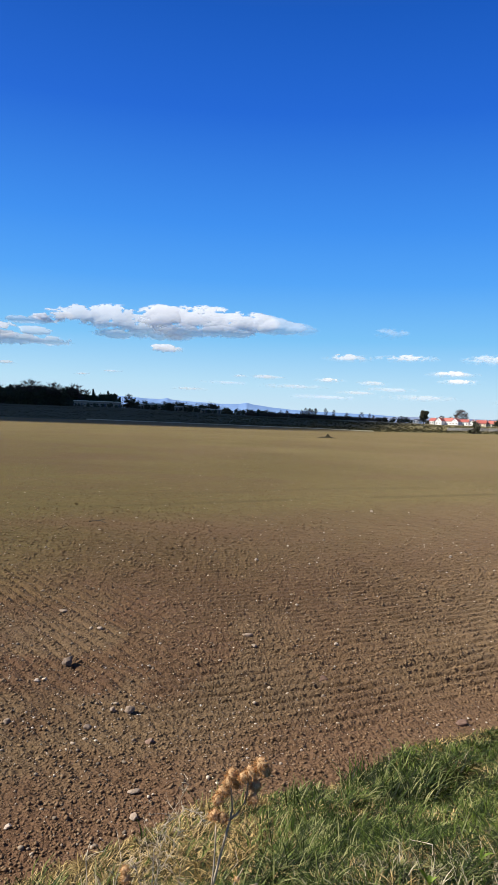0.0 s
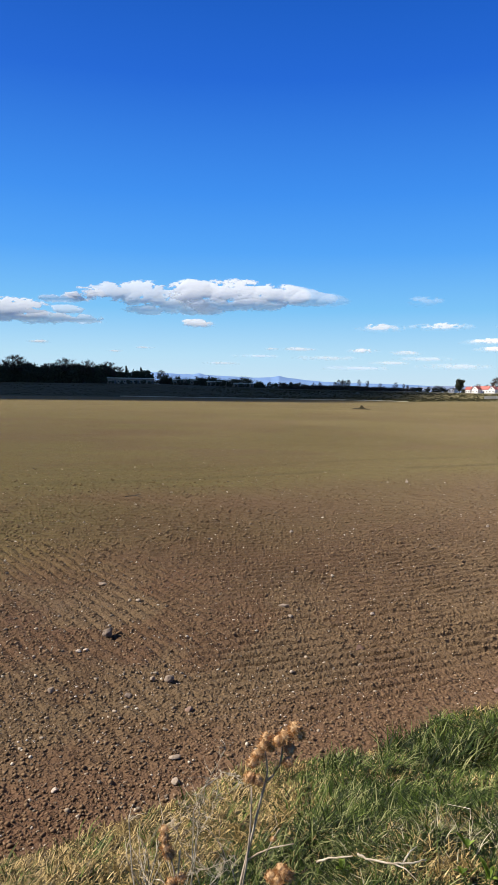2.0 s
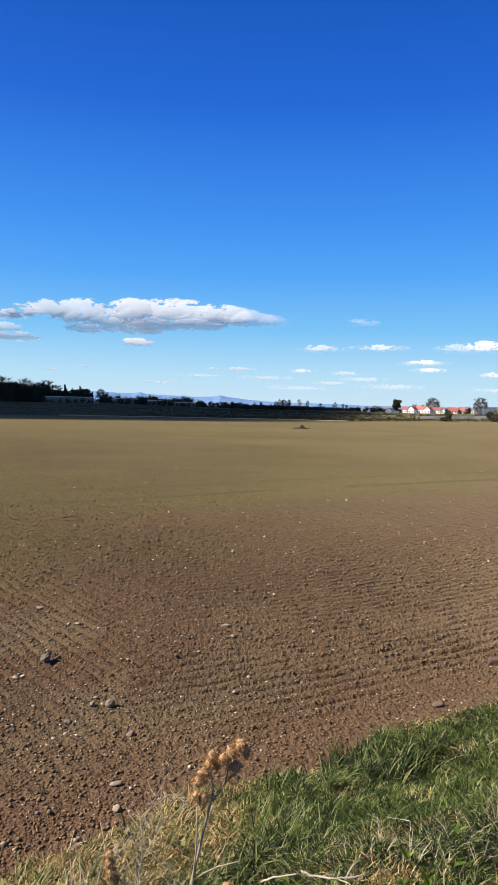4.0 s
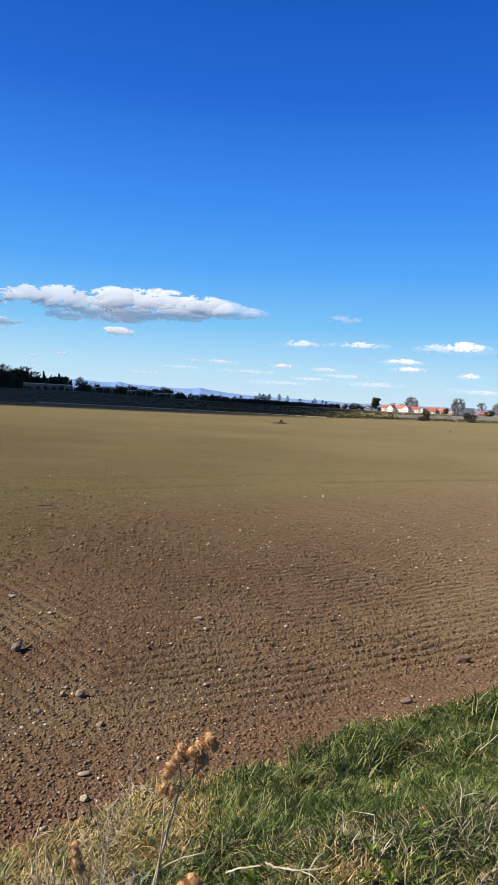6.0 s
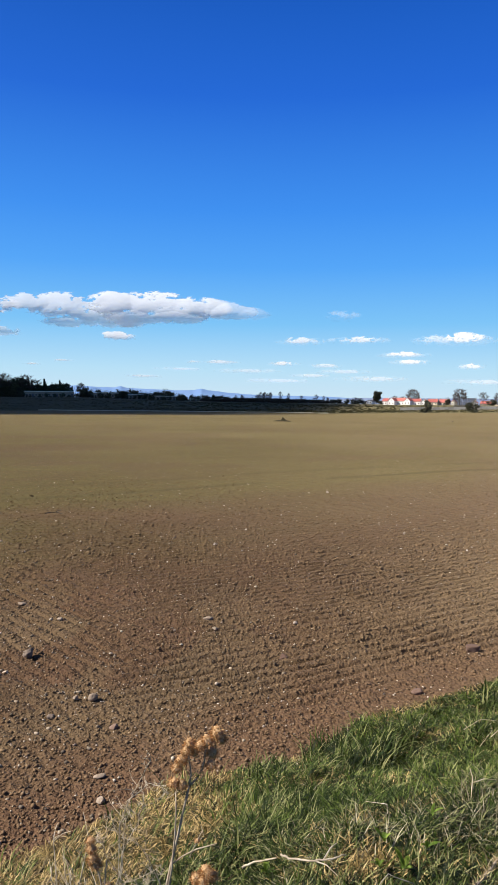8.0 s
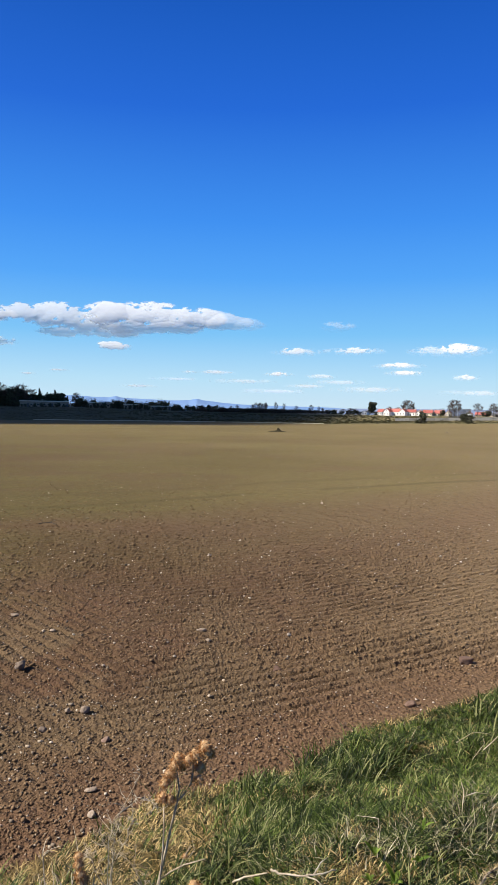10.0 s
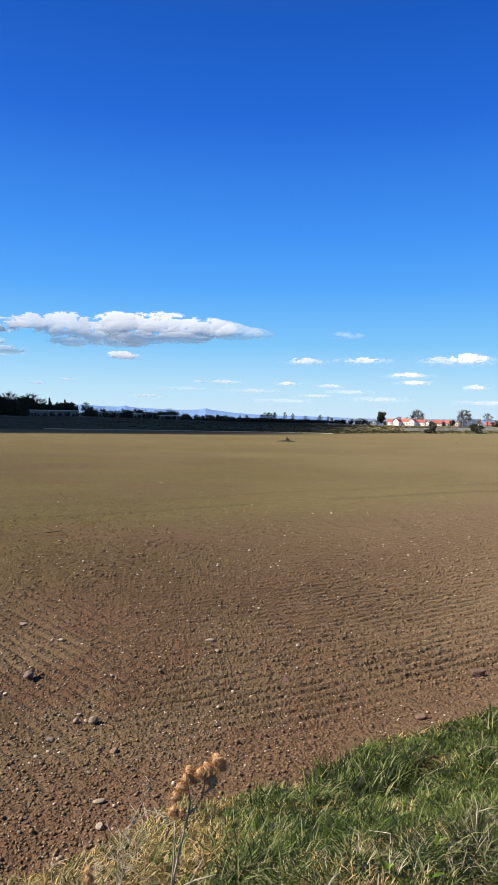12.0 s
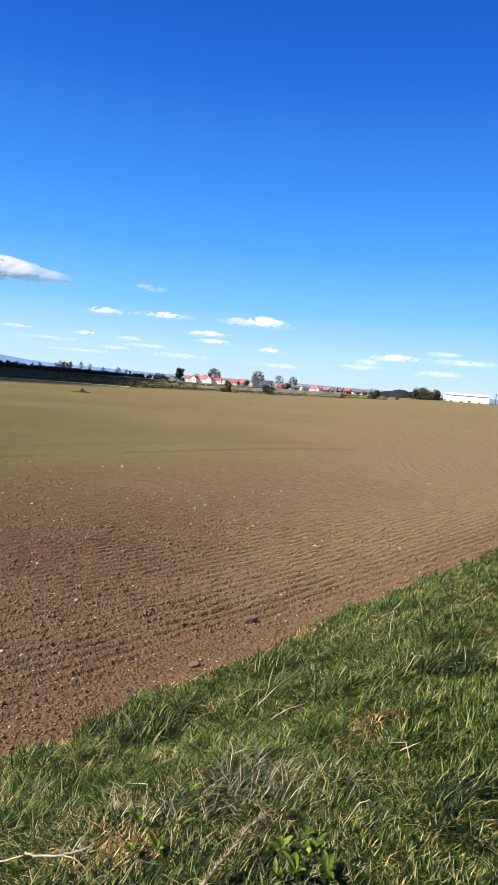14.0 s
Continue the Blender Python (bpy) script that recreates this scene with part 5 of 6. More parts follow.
for k, (x, y, size, squash, stretch, turn, lab) in enumerate((
        (-0.90, 4.80, 0.054, 0.9, 1.1, 20, "rounded pinkish-grey stone lying on the tilled soil"),
        (-1.02, 4.80, 0.034, 0.8, 1.2, 70, "small grey stone beside a rounded stone"),
        (-1.59, 5.55, 0.062, 1.25, 1.15, 40, "jagged dark grey stone on the tilled soil"),
        (-0.20, 6.56, 0.050, 0.6, 1.5, 10, "flat pale grey stone on the tilled soil"),
        (-0.13, 6.25, 0.030, 0.7, 1.2, 10, "small pale stone on the tilled soil"),
        (0.61, 6.46, 0.034, 0.8, 1.0, 0, "small whitish stone on the tilled soil"),
        (0.46, 5.64, 0.055, 0.7, 1.1, 15, "rounded brown stone half sunk in the soil"),
        (2.06, 5.84, 0.085, 0.80, 1.35, 35, "dark brown block of stone near the grass"),
        (1.38, 4.98, 0.055, 0.6, 1.4, 25, "broken brown stone near the grass"),
        (-1.59, 6.46, 0.040, 0.7, 1.2, 0, "pale stone on the tilled soil"),
        (-0.31, 9.85, 0.040, 0.8, 1.0, 0, "whitish stone on the tilled soil"),
        (1.95, 15.55, 0.060, 0.7, 1.0, 0, "white stone far out on the field"),
        (2.62, 10.84, 0.042, 0.8, 1.0, 0, "white stone on the tilled soil"),
        (-0.675, 4.40, 0.040, 0.8, 1.2, 60, "brown angular stone on the tilled soil"),
        (-1.11, 4.53, 0.038, 0.75, 1.3, 110, "dark grey stone on the tilled soil"),
        (-0.65, 3.85, 0.034, 0.55, 1.5, 15, "pale flat stone on the tilled soil"),
        (-0.59, 3.61, 0.032, 0.8, 1.1, 15, "rounded pale stone on the tilled soil"),
        (-1.65, 4.52, 0.042, 0.7, 1.3, 80, "grey stone on the tilled soil"),
        (-1.71, 5.21, 0.032, 0.6, 1.2, 20, "small whitish flat stone on the tilled soil"),
        (-1.67, 5.27, 0.028, 0.6, 1.3, 70, "small whitish flat stone on the tilled soil"),
        (-1.18, 3.45, 0.026, 0.6, 1.3, 40, "small whitish flat stone on the tilled soil"),
        (-2.11, 6.97, 0.052, 0.5, 1.6, 5, "pale flat stone on the tilled soil"),
        (21.6, 72.0, 0.17, 0.8, 1.0, 0, "dark clod far out on the field"))):
    size = size * (0.55 if k == 0 else 0.68)
    ob = new("stone", rock_mesh("stone", k + 1, size, squash, stretch, 3, 0.2 if k == 0 else 0.6 if 'jagged' in lab else 0.42))
    ob.data.materials.append(M_BROWN_STONE if "brown" in lab else M_DARK_STONE if "dark" in lab else M_PALE_STONE if "whit" in lab else M_STONE)
    ob.matrix_basis = pose(x, y, float(ground_z(np.float64(x), np.float64(y))) + size * squash * (0.75 if k == 0 else 0.55), 0, 0, turn)
    tagged(ob, lab, "stone", "stones on the field")

ICO_V = np.array([(0, 0, -1), (0.724, -0.526, -0.447), (-0.276, -0.851, -0.447), (-0.894, 0, -0.447), (-0.276, 0.851, -0.447), (0.724, 0.526, -0.447),
                  (0.276, -0.851, 0.447), (-0.724, -0.526, 0.447), (-0.724, 0.526, 0.447), (0.276, 0.851, 0.447), (0.894, 0, 0.447), (0, 0, 1)])
ICO_F = np.array([(0, 1, 2), (1, 0, 5), (0, 2, 3), (0, 3, 4), (0, 4, 5), (1, 5, 10), (2, 1, 6), (3, 2, 7), (4, 3, 8), (5, 4, 9), (1, 10, 6), (2, 6, 7), (3, 7, 8),
                  (4, 8, 9), (5, 9, 10), (6, 10, 11), (7, 6, 11), (8, 7, 11), (9, 8, 11), (10, 9, 11)])


OCT_V = np.array([(1, 0, 0), (0, 1, 0), (-1, 0, 0), (0, -1, 0), (0, 0, 1), (0, 0, -1)]) * 1.15
OCT_F = np.array([(0, 1, 4), (1, 2, 4), (2, 3, 4), (3, 0, 4), (1, 0, 5), (2, 1, 5), (3, 2, 5), (0, 3, 5)])


def scatter_lumps(name, n, seed, near, far, size_lo, size_hi, mat, label, bias=0.0, base=(ICO_V, ICO_F), rows=0.0):
    """Many small lumps strewn over the soil, as one mesh."""
    rs = np.random.RandomState(seed)
    az = np.radians(rs.uniform(-30, 40, n * 3))
    r = 1 / (1 / near + rs.uniform(0, 1, n * 3) * (1 / far - 1 / near))
    x, y = 0.14 + r * np.sin(az), 0.23 + r * np.cos(az)
    keep = field_amount(x, y) > 0.7
    if bias:
        keep &= rs.uniform(0, 1, n * 3) < 1 - bias + bias * smooth(1.5, -2.5, x - 0.3 * (y - 6)) * smooth(11, 5, y)
    keep &= rs.uniform(0, 1, n * 3) < 0.35 + 0.9 * fbm(x * 1.4, y * 1.4, 3, seed + 3)
    if rows:
        keep &= rs.uniform(0, 1, n * 3) < 1 - rows + rows * smooth(-0.5, 0.6, row_relief(x, y))
    x, y, r = x[keep][:n], y[keep][:n], r[keep][:n]
    k = len(x)
    s = size_lo + (size_hi - size_lo) * rs.uniform(0, 1, k) ** 2.4
    s = s * (0.78 + 0.62 * smooth(4, 12, r))
    nv = len(base[0])
    v = base[0][None] * (1 + rs.uniform(-0.42, 0.36, (k, nv, 3))) * s[:, None, None]
    v = v * np.stack([rs.uniform(0.8, 1.5, k), rs.uniform(0.7, 1.1, k), rs.uniform(0.5, 0.95, k)], -1)[:, None]
    t = rs.uniform(0, math.tau, k)
    c, q = np.cos(t)[:, None], np.sin(t)[:, None]
    v = np.stack([v[..., 0] * c - v[..., 1] * q, v[..., 0] * q + v[..., 1] * c, v[..., 2]], -1)
    v = v + np.stack([x, y, ground_z(x, y) + s * 0.35], -1)[:, None]
    f = base[1][None] + (np.arange(k) * nv)[:, None, None]
    me = mesh_from(name, v.reshape(-1, 3), f.reshape(-1, 3))
    if mat is M_CRUMBS:
        set_values(me, {key: np.repeat(val, nv) for key, val in soil_values(x, y).items() if key in ("tilled", "seedlings", "backscatter_tone", "grey_soil", "bare_soil", "tramline")})
    me.materials.append(mat)
    tagged(new(name, me), label, name.replace("_", " "), kind="stuff")


scatter_lumps("soil_clods", 14000, 101, 2.6, 40, 0.005, 0.0155, M_CRUMBS, "small crumbly brown clods on the seedbed", base=(OCT_V, OCT_F), rows=0.6)
scatter_lumps("soil_clods", 15000, 105, 5.5, 34, 0.006, 0.017, M_CRUMBS, "rows of crumbly brown clods farther out on the seedbed", base=(OCT_V, OCT_F), rows=0.8)
scatter_lumps("soil_clods", 2400, 107, 2.7, 11, 0.009, 0.020, M_CRUMBS, "coarse broken clods on the headland soil", 0.7)
scatter_lumps("soil_clods", 8000, 109, 8.5, 30, 0.007, 0.0165, M_CRUMBS, "coarse clods far out on the seedbed", base=(OCT_V, OCT_F), rows=0.5)
scatter_lumps("small_stones", 500, 110, 9.0, 34, 0.008, 0.017, M_PEBBLE, "grey and pale stones far out on the field")
scatter_lumps("small_stones", 2600, 102, 2.6, 45, 0.003, 0.0115, M_PEBBLE, "small grey and pale stones strewn on the soil", 0.4, (OCT_V, OCT_F))
scatter_lumps("pale_stones", 1300, 104, 4.0, 60, 0.005, 0.012, M_PALE_STONE, "pale pinkish stones strewn over the field")
scatter_lumps("loose_stones", 900, 103, 2.7, 10, 0.008, 0.020, M_PEBBLE, "loose grey stones on the headland soil", 0.93)


# ---- grass of the bank ----
def blades(name, x, y, length, face, lean, bend, width, mat, label, category="grass", steps=5):
    """Bent tapering blades of grass as one mesh."""
    n = len(x)
    width = width * (0.75 + 0.12 * np.hypot(x, y))
    z = ground_z(x, y) - 0.004
    p = np.stack([x, y, z], -1)
    d = np.stack([np.cos(face), np.sin(face)], -1)
    side = np.stack([-np.sin(face), np.cos(face), np.zeros(n)], -1)
    rings, taper = [], {5: (0.9, 1.0, 0.85, 0.52, 0.06), 4: (1.0, 0.9, 0.62, 0.08), 3: (1.0, 0.8, 0.1), 2: (1.0, 0.1)}[steps]
    for k in range(steps):
        w = width * taper[k]
        rings.append(np.stack([p - side * w[:, None] / 2, p + side * w[:, None] / 2], 1))
        a = np.minimum(lean + bend * (k + 0.5) / steps, 2.3)
        seg = length / (steps - 1)
        p = p + np.concatenate([d * (np.sin(a) * seg)[:, None], (np.cos(a) * seg)[:, None]], 1)
    v = np.stack(rings, 1).reshape(-1, 3)
    b = (np.arange(n) * steps * 2)[:, None]
    f = np.concatenate([b + np.array([[2 * k, 2 * k + 1, 2 * k + 3, 2 * k + 2]]) for k in range(steps - 1)])
    me = shade(mesh_from(name, v, f))
    me.materials.append(mat)
    return tagged(new(name, me), label, category, kind="stuff")


def verge_place(u, s):
    """From metres along the verge's edge and behind it to the plan."""
    s = s - 0.10
    return -1.23 + 0.818 * u + 0.575 * s, 2.78 + 0.575 * u - 0.818 * s


def dryness(x, y):
    u, s = 0.818 * (x + 1.23) + 0.575 * (y - 2.78), verge_depth(x, y)
    dry = 0.95 * smooth(2.0, 1.0, u) * smooth(1.1, 0.6, s) + 0.85 * smooth(0.17, 0.05, s) * smooth(0.4, 0.6, vnoise(u * 5, u * 0, 127) + 0.12)
    for u0, s0 in ((1.86, 1.04), (2.59, 1.17), (2.22, 1.81), (1.4, 1.35), (4.4, 0.7), (3.6, 0.25), (1.05, 1.75)):
        dry = dry + 0.62 * np.exp(-((u - u0) ** 2 + (s - s0) ** 2) / 0.018)
    dry = dry + 0.5 * smooth(0.60, 0.74, fbm(x * 1.9, y * 1.9, 3, 121)) + 0.55 * smooth(0.62, 0.74, fbm(x * 5, y * 5, 2, 125))
    return np.clip(dry, 0, 1)


rs = np.random.RandomState(33)


def bank_spots(count, dry_side, wedge=True, near=1.5):
    """Places on the bank, closer together towards the standpoint."""
    n = count * 6
    if wedge:
        az = np.radians(rs.uniform(-34, 47.0, n) + rs.normal(0, 4.0, n))
        r = near * (13.0 / near) ** rs.uniform(0, 1, n)
        x, y = 0.14 + r * np.sin(az), 0.23 + r * np.cos(az)
    else:
        x, y = verge_place(rs.uniform(-5.0, 12.0, n), rs.uniform(0.02, 7.0, n))
    dry = dryness(x, y)
    chance = np.clip(dry * 1.1, 0.24, 1) if dry_side else np.clip(1.1 - dry * 1.25, 0.04, 1)
    keep = (verge_depth(x, y) + verge_wave(x, y) > 0.0) & (rs.uniform(0, 1, n) < chance)
    return x[keep][:count], y[keep][:count]


def tufts(count, per, len_lo, len_hi, spread, dry_side, wedge=True, low=0.45, high=1.15, near=1.5):
    """Blades that fan out of many tufts: arrays for blades()."""
    x, y = bank_spots(count, dry_side, wedge, near)
    n = len(x)
    wild = fbm(x * 1.7, y * 1.7, 3, 131)
    rim = smooth(0.5, 0.1, verge_depth(x, y)) * smooth(0.45, 0.6, vnoise(x * 2.3, y * 2.3, 133))
    wild = wild + 0.38 * (vnoise(x * 6.5, y * 6.5, 137) - 0.5)
    tall = (0.75 + 0.25 * smooth(1.7, 2.9, np.hypot(x - 0.14, y - 0.23))) * (low + high * smooth(0.42, 0.66, wild) + 0.4 * rim) * rs.uniform(0.6, 1.25, n)
    flow = 3.4 * (fbm(x * 0.8, y * 0.8, 2, 135) - 0.5) + 0.15
    idx = np.repeat(np.arange(n), per)
    m = len(idx)
    a, q = rs.uniform(0, math.tau, m), spread * np.sqrt(rs.uniform(0, 1, m))
    bx, by = x[idx] + q * np.cos(a), y[idx] + q * np.sin(a)
    face = np.where(rs.uniform(0, 1, m) < 0.5, a + rs.normal(0, 0.5, m), flow[idx] + rs.normal(0, 0.55, m))
    far = np.hypot(x - 0.14, y - 0.23)[idx]
    length = (len_lo + (len_hi - len_lo) * rs.uniform(0, 1, m) ** 1.5) * tall[idx]
    length = np.maximum(length, 0.042 * rs.uniform(0.8, 1.3, m)) * (1 + 0.11 * np.clip(far - 2.5, 0, 6))
    lean = rs.uniform(0.05, 0.75, m) + 0.3 * q / spread
    bend = rs.uniform(0.9, 3.2, m)
    ok = verge_depth(bx, by) + verge_wave(bx, by) > -0.01
    return [v[ok] for v in (bx, by, length, face, lean, bend)]


g = tufts(4200, 20, 0.04, 0.105, 0.045, False, low=0.35, high=1.25)
blades("grass", *g, 0.0028 + 0.0024 * rs.uniform(0, 1, len(g[0])), M_GRASS, "lush green grass in tufts on the bank", steps=4)
g = tufts(11500, 8, 0.028, 0.062, 0.055, False, low=0.8, high=0.5)
g[3] = rs.uniform(0, math.tau, len(g[3]))
g[4] = g[4] + rs.uniform(0, 0.7, len(g[4]))
blades("short_grass", *g, 0.0030 + 0.0026 * rs.uniform(0, 1, len(g[0])), M_GRASS, "short green grass between the tufts", steps=3)
g = tufts(2200, 9, 0.03, 0.07, 0.055, False, low=0.8, high=0.7, near=1.0)
ok = np.hypot(g[0] - 0.14, g[1] - 0.23) < 2.4
g = [v[ok] for v in g]
blades("short_grass", *g, 0.0030 + 0.0026 * rs.uniform(0, 1, len(g[0])), M_GRASS, "short green grass on the top of the bank", steps=3)
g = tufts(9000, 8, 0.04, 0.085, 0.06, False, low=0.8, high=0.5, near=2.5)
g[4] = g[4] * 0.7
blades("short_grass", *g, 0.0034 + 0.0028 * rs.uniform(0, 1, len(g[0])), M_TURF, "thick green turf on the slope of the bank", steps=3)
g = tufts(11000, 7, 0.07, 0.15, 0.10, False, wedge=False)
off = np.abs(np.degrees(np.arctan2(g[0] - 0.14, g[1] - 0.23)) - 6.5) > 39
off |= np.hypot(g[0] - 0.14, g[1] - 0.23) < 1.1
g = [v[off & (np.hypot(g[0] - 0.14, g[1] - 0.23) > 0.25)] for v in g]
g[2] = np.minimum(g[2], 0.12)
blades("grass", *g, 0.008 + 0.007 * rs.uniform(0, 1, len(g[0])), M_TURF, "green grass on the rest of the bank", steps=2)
g = tufts(8200, 10, 0.022, 0.055, 0.05, True, low=0.7, high=0.6)
g[4] = g[4] + 0.35
g[5] = g[5] * 0.6
blades("dry_grass", *g, 0.0030 + 0.0026 * rs.uniform(0, 1, len(g[0])), M_STRAW, "dry yellow straw and dead grass on the bank", steps=3)
# brighter turf blades, on the right part of the bank only
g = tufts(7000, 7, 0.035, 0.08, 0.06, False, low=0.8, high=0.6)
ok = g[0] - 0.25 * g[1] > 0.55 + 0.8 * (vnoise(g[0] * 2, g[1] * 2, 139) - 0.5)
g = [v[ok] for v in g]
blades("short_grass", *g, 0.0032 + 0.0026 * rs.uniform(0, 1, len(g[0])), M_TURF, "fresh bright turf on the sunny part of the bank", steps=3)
x, y = bank_spots(6500, False)
n = len(x)
blades("dead_thatch", x, y, rs.uniform(0.03, 0.085, n), rs.uniform(0, math.tau, n), rs.uniform(0.5, 1.3, n), rs.uniform(0.2, 2.2, n), 0.0020 + 0.0022 * rs.uniform(0, 1, n),
       M_THATCH, "pale dead blades strewn through the green grass", steps=3)


def tussocks(spots, per):
    """Tussocks of long leaves that arch over to one side."""
    n = len(spots) * per
    sx, sy, size, lay = (np.repeat(np.array([q[k] for q in spots]), per) for k in range(4))
    a, q = rs.uniform(0, math.tau, n), 0.13 * size * np.sqrt(rs.uniform(0, 1, n))
    face = np.radians(lay) + rs.normal(0, 1.0, n)
    return sx + q * np.cos(a), sy + q * np.sin(a), size * rs.uniform(0.06, 0.19, n), face, rs.uniform(0.15, 0.7, n), rs.uniform(0.8, 1.9, n)


g = tussocks(((0.84, 3.82, 1.2, 20), (0.97, 3.86, 1.2, 10), (0.60, 4.00, 1.0, 60), (0.68, 3.71, 0.9, 30), (1.42, 3.65, 1.0, 0), (0.27, 3.76, 0.8, 45), (2.09, 3.17, 1.0, 0), (2.31, 3.26, 1.0, 0),
              (1.59, 2.14, 0.8, 10), (1.71, 2.16, 0.8, 0), (0.29, 3.16, 0.8, 30), (1.82, 4.53, 1.1, 20), (1.63, 3.15, 0.8, -20), (0.41, 3.34, 0.8, 40), (3.20, 4.70, 1.2, 10), (2.70, 3.90, 1.1, 0)), 130)
blades("long_grass", *g, 0.0036 + 0.003 * rs.uniform(0, 1, len(g[0])), M_GRASS, "long arching dark green grass in tussocks on the bank")


spots = np.repeat(np.array([(1.07, 2.52), (0.94, 2.34), (1.05, 2.26), (0.82, 2.34), (0.98, 2.44), (1.28, 2.35), (0.60, 2.32)]), 110, 0) + rs.normal(0, 0.085, (7 * 110, 2))
n = len(spots)
blades("dead_thatch", spots[:, 0], spots[:, 1], rs.uniform(0.05, 0.12, n), rs.uniform(-2.2, 2.2, n), rs.uniform(0.4, 1.1, n), rs.uniform(0.3, 2.0, n), 0.0022 + 0.002 * rs.uniform(0, 1, n),
       M_THATCH, "matted grey dead grass lying on the bank", steps=3)


# ---- weeds, stalks and dead thistles ----
def leaf_mesh(name, seed, length, width):
    rnd = random.Random(seed)
    bm = bmesh.new()
    n, rows = 8, []
    arch, tw = rnd.uniform(0.25, 0.6), rnd.uniform(-0.2, 0.2)
    for i in range(n + 1):
        t = i / n
        w = width * math.sin(math.pi * min(1, t * 0.93 + 0.07)) ** 0.8 * (1 - 0.35 * t) * (1 + 0.10 * math.sin(i * 2.4 + seed))
        x, z = length * t * math.cos(arch * t * 1.6), length * (0.75 * t - arch * 1.25 * t * t)
        rows.append([bm.verts.new((x, w * k / 2 + tw * t * t * length * 0.4, z + abs(k) * 0.18 * w + 0.05 * w * math.sin(i * 1.9 + k * 2))) for k in (-1, -0.5, 0, 0.5, 1)])
    for r0, r1 in zip(rows, rows[1:]):
        for k in range(4):
            bm.faces.new((r0[k], r0[k + 1], r1[k + 1], r1[k]))
    bmesh.ops.solidify(bm, geom=bm.faces[:], thickness=0.0006)
    me = bpy.data.meshes.new(name)
    bm.to_mesh(me)
    bm.free()
    me.materials.append(M_LEAF)
    return shade(me)


leaf_kinds = [leaf_mesh("leaf", k, 0.075 + 0.012 * k, 0.036 + 0.005 * (k % 3)) for k in range(5)]
for k, (x, y, size, count) in enumerate(((0.94, 1.95, 1.0, 5), (1.02, 1.90, 1.1, 6), (0.93, 1.82, 1.1, 5), (1.01, 1.80, 1.0, 6), (0.88, 1.83, 0.9, 4), (1.03, 1.985, 0.8, 4), (0.98, 1.87, 0.9, 5),
                                         (0.54, 2.06, 0.9, 4), (0.61, 2.05, 0.9, 5), (0.59, 2.23, 0.8, 4), (0.23, 2.32, 1.2, 3), (0.78, 2.39, 0.8, 4), (0.70, 2.15, 0.8, 4), (1.30, 1.90, 0.8, 4))):
    rnd = random.Random(k)
    root = empty("dock_plant", pose(x, y, float(land(np.float64(x), np.float64(y))) + 0.035, 0, 0, rnd.uniform(0, 360)), label="low broad-leaved green weed among the grass", category="weed", group="weeds on the bank")
    for j in range(count):
        ob = new("leaf", leaf_kinds[(k + j) % 5])
        ob.parent = root
        ob.matrix_basis = pose(0, 0, 0, 0, rnd.uniform(-35, 10), j * 360 / count + rnd.uniform(-25, 25)) @ Matrix.Scale(0.5 * size * rnd.uniform(0.75, 1.2), 4)


def stalk(name, points, radius, lab, forks=(), mat=None):
    root = empty(name, label=lab, category="stalk", group="dead stalks on the bank")
    bm = bmesh.new()
    pts = []
    for x, y, up in points:
        pts.append(Vector((x, y, up if up > 0.4 else float(land(np.float64(x), np.float64(y))) + up)))
    smooth_pts = []
    for a, b in zip(pts, pts[1:]):
        for j in range(4):
            smooth_pts.append(a.lerp(b, j / 4) + Vector((random.uniform(-1, 1), random.uniform(-1, 1), random.uniform(-1, 1))) * radius * 0.5)
    smooth_pts.append(pts[-1])
    n = len(smooth_pts)
    tube(bm, smooth_pts, [radius * (1 - 0.55 * k / n) for k in range(n)], 6)
    part("stem", bm, mat or M_STALK, root, smooth_on=True)
    for k, dx, dy, dz in forks:
        bm = bmesh.new()
        p = smooth_pts[int(k * (n - 1))]
        tube(bm, [p, p + Vector((dx, dy, dz)) * 0.5 + Vector((0, 0, 0.01)), p + Vector((dx, dy, dz))], [radius * 0.6, radius * 0.5, radius * 0.25], 5)
        part("twig", bm, mat or M_STALK, root)
    return root


random.seed(12)
pale = "pale dry stalk lying on the grass"
stalk("dry_stalk", ((0.262, 2.08, 0.785), (0.284, 2.065, 0.785), (0.354, 2.015, 0.812), (0.40, 2.02, 0.818), (0.44, 2.034, 0.818)), 0.0036, pale, ((0.55, 0.06, -0.03, -0.02), (0.65, 0.05, 0.09, -0.01)))
stalk("dry_stalk", ((0.15, 2.34, 0.56), (0.192, 2.317, 0.595), (0.256, 2.223, 0.675)), 0.004, pale)
stalk("dry_stalk", ((1.134, 1.967, 0.04), (1.16, 1.94, 0.11), (1.181, 1.921, 0.13), (1.21, 1.93, 0.10), (1.244, 1.944, 0.04)), 0.0018, "pale bent straw standing in the grass")
stalk("dry_stalk", ((0.943, 2.484, 0.03), (0.951, 2.504, 0.08), (0.945, 2.518, 0.11)), 0.0026, pale, ((0.4, 0.09, 0.02, 0.0),))
stalk("dry_stalk", ((1.54, 2.37, 0.06), (1.572, 2.34, 0.09), (1.61, 2.345, 0.10)), 0.0026, pale)
stalk("dry_stalk", ((2.526, 4.23, 0.02), (2.535, 4.25, 0.12), (2.57, 4.28, 0.2), (2.644, 4.30, 0.235)), 0.0028, "tall pale grass stalk by the field's edge")
stalk("dry_stalk", ((1.95, 3.05, 0.05), (2.02, 3.1, 0.09), (2.12, 3.16, 0.08)), 0.0025, pale)
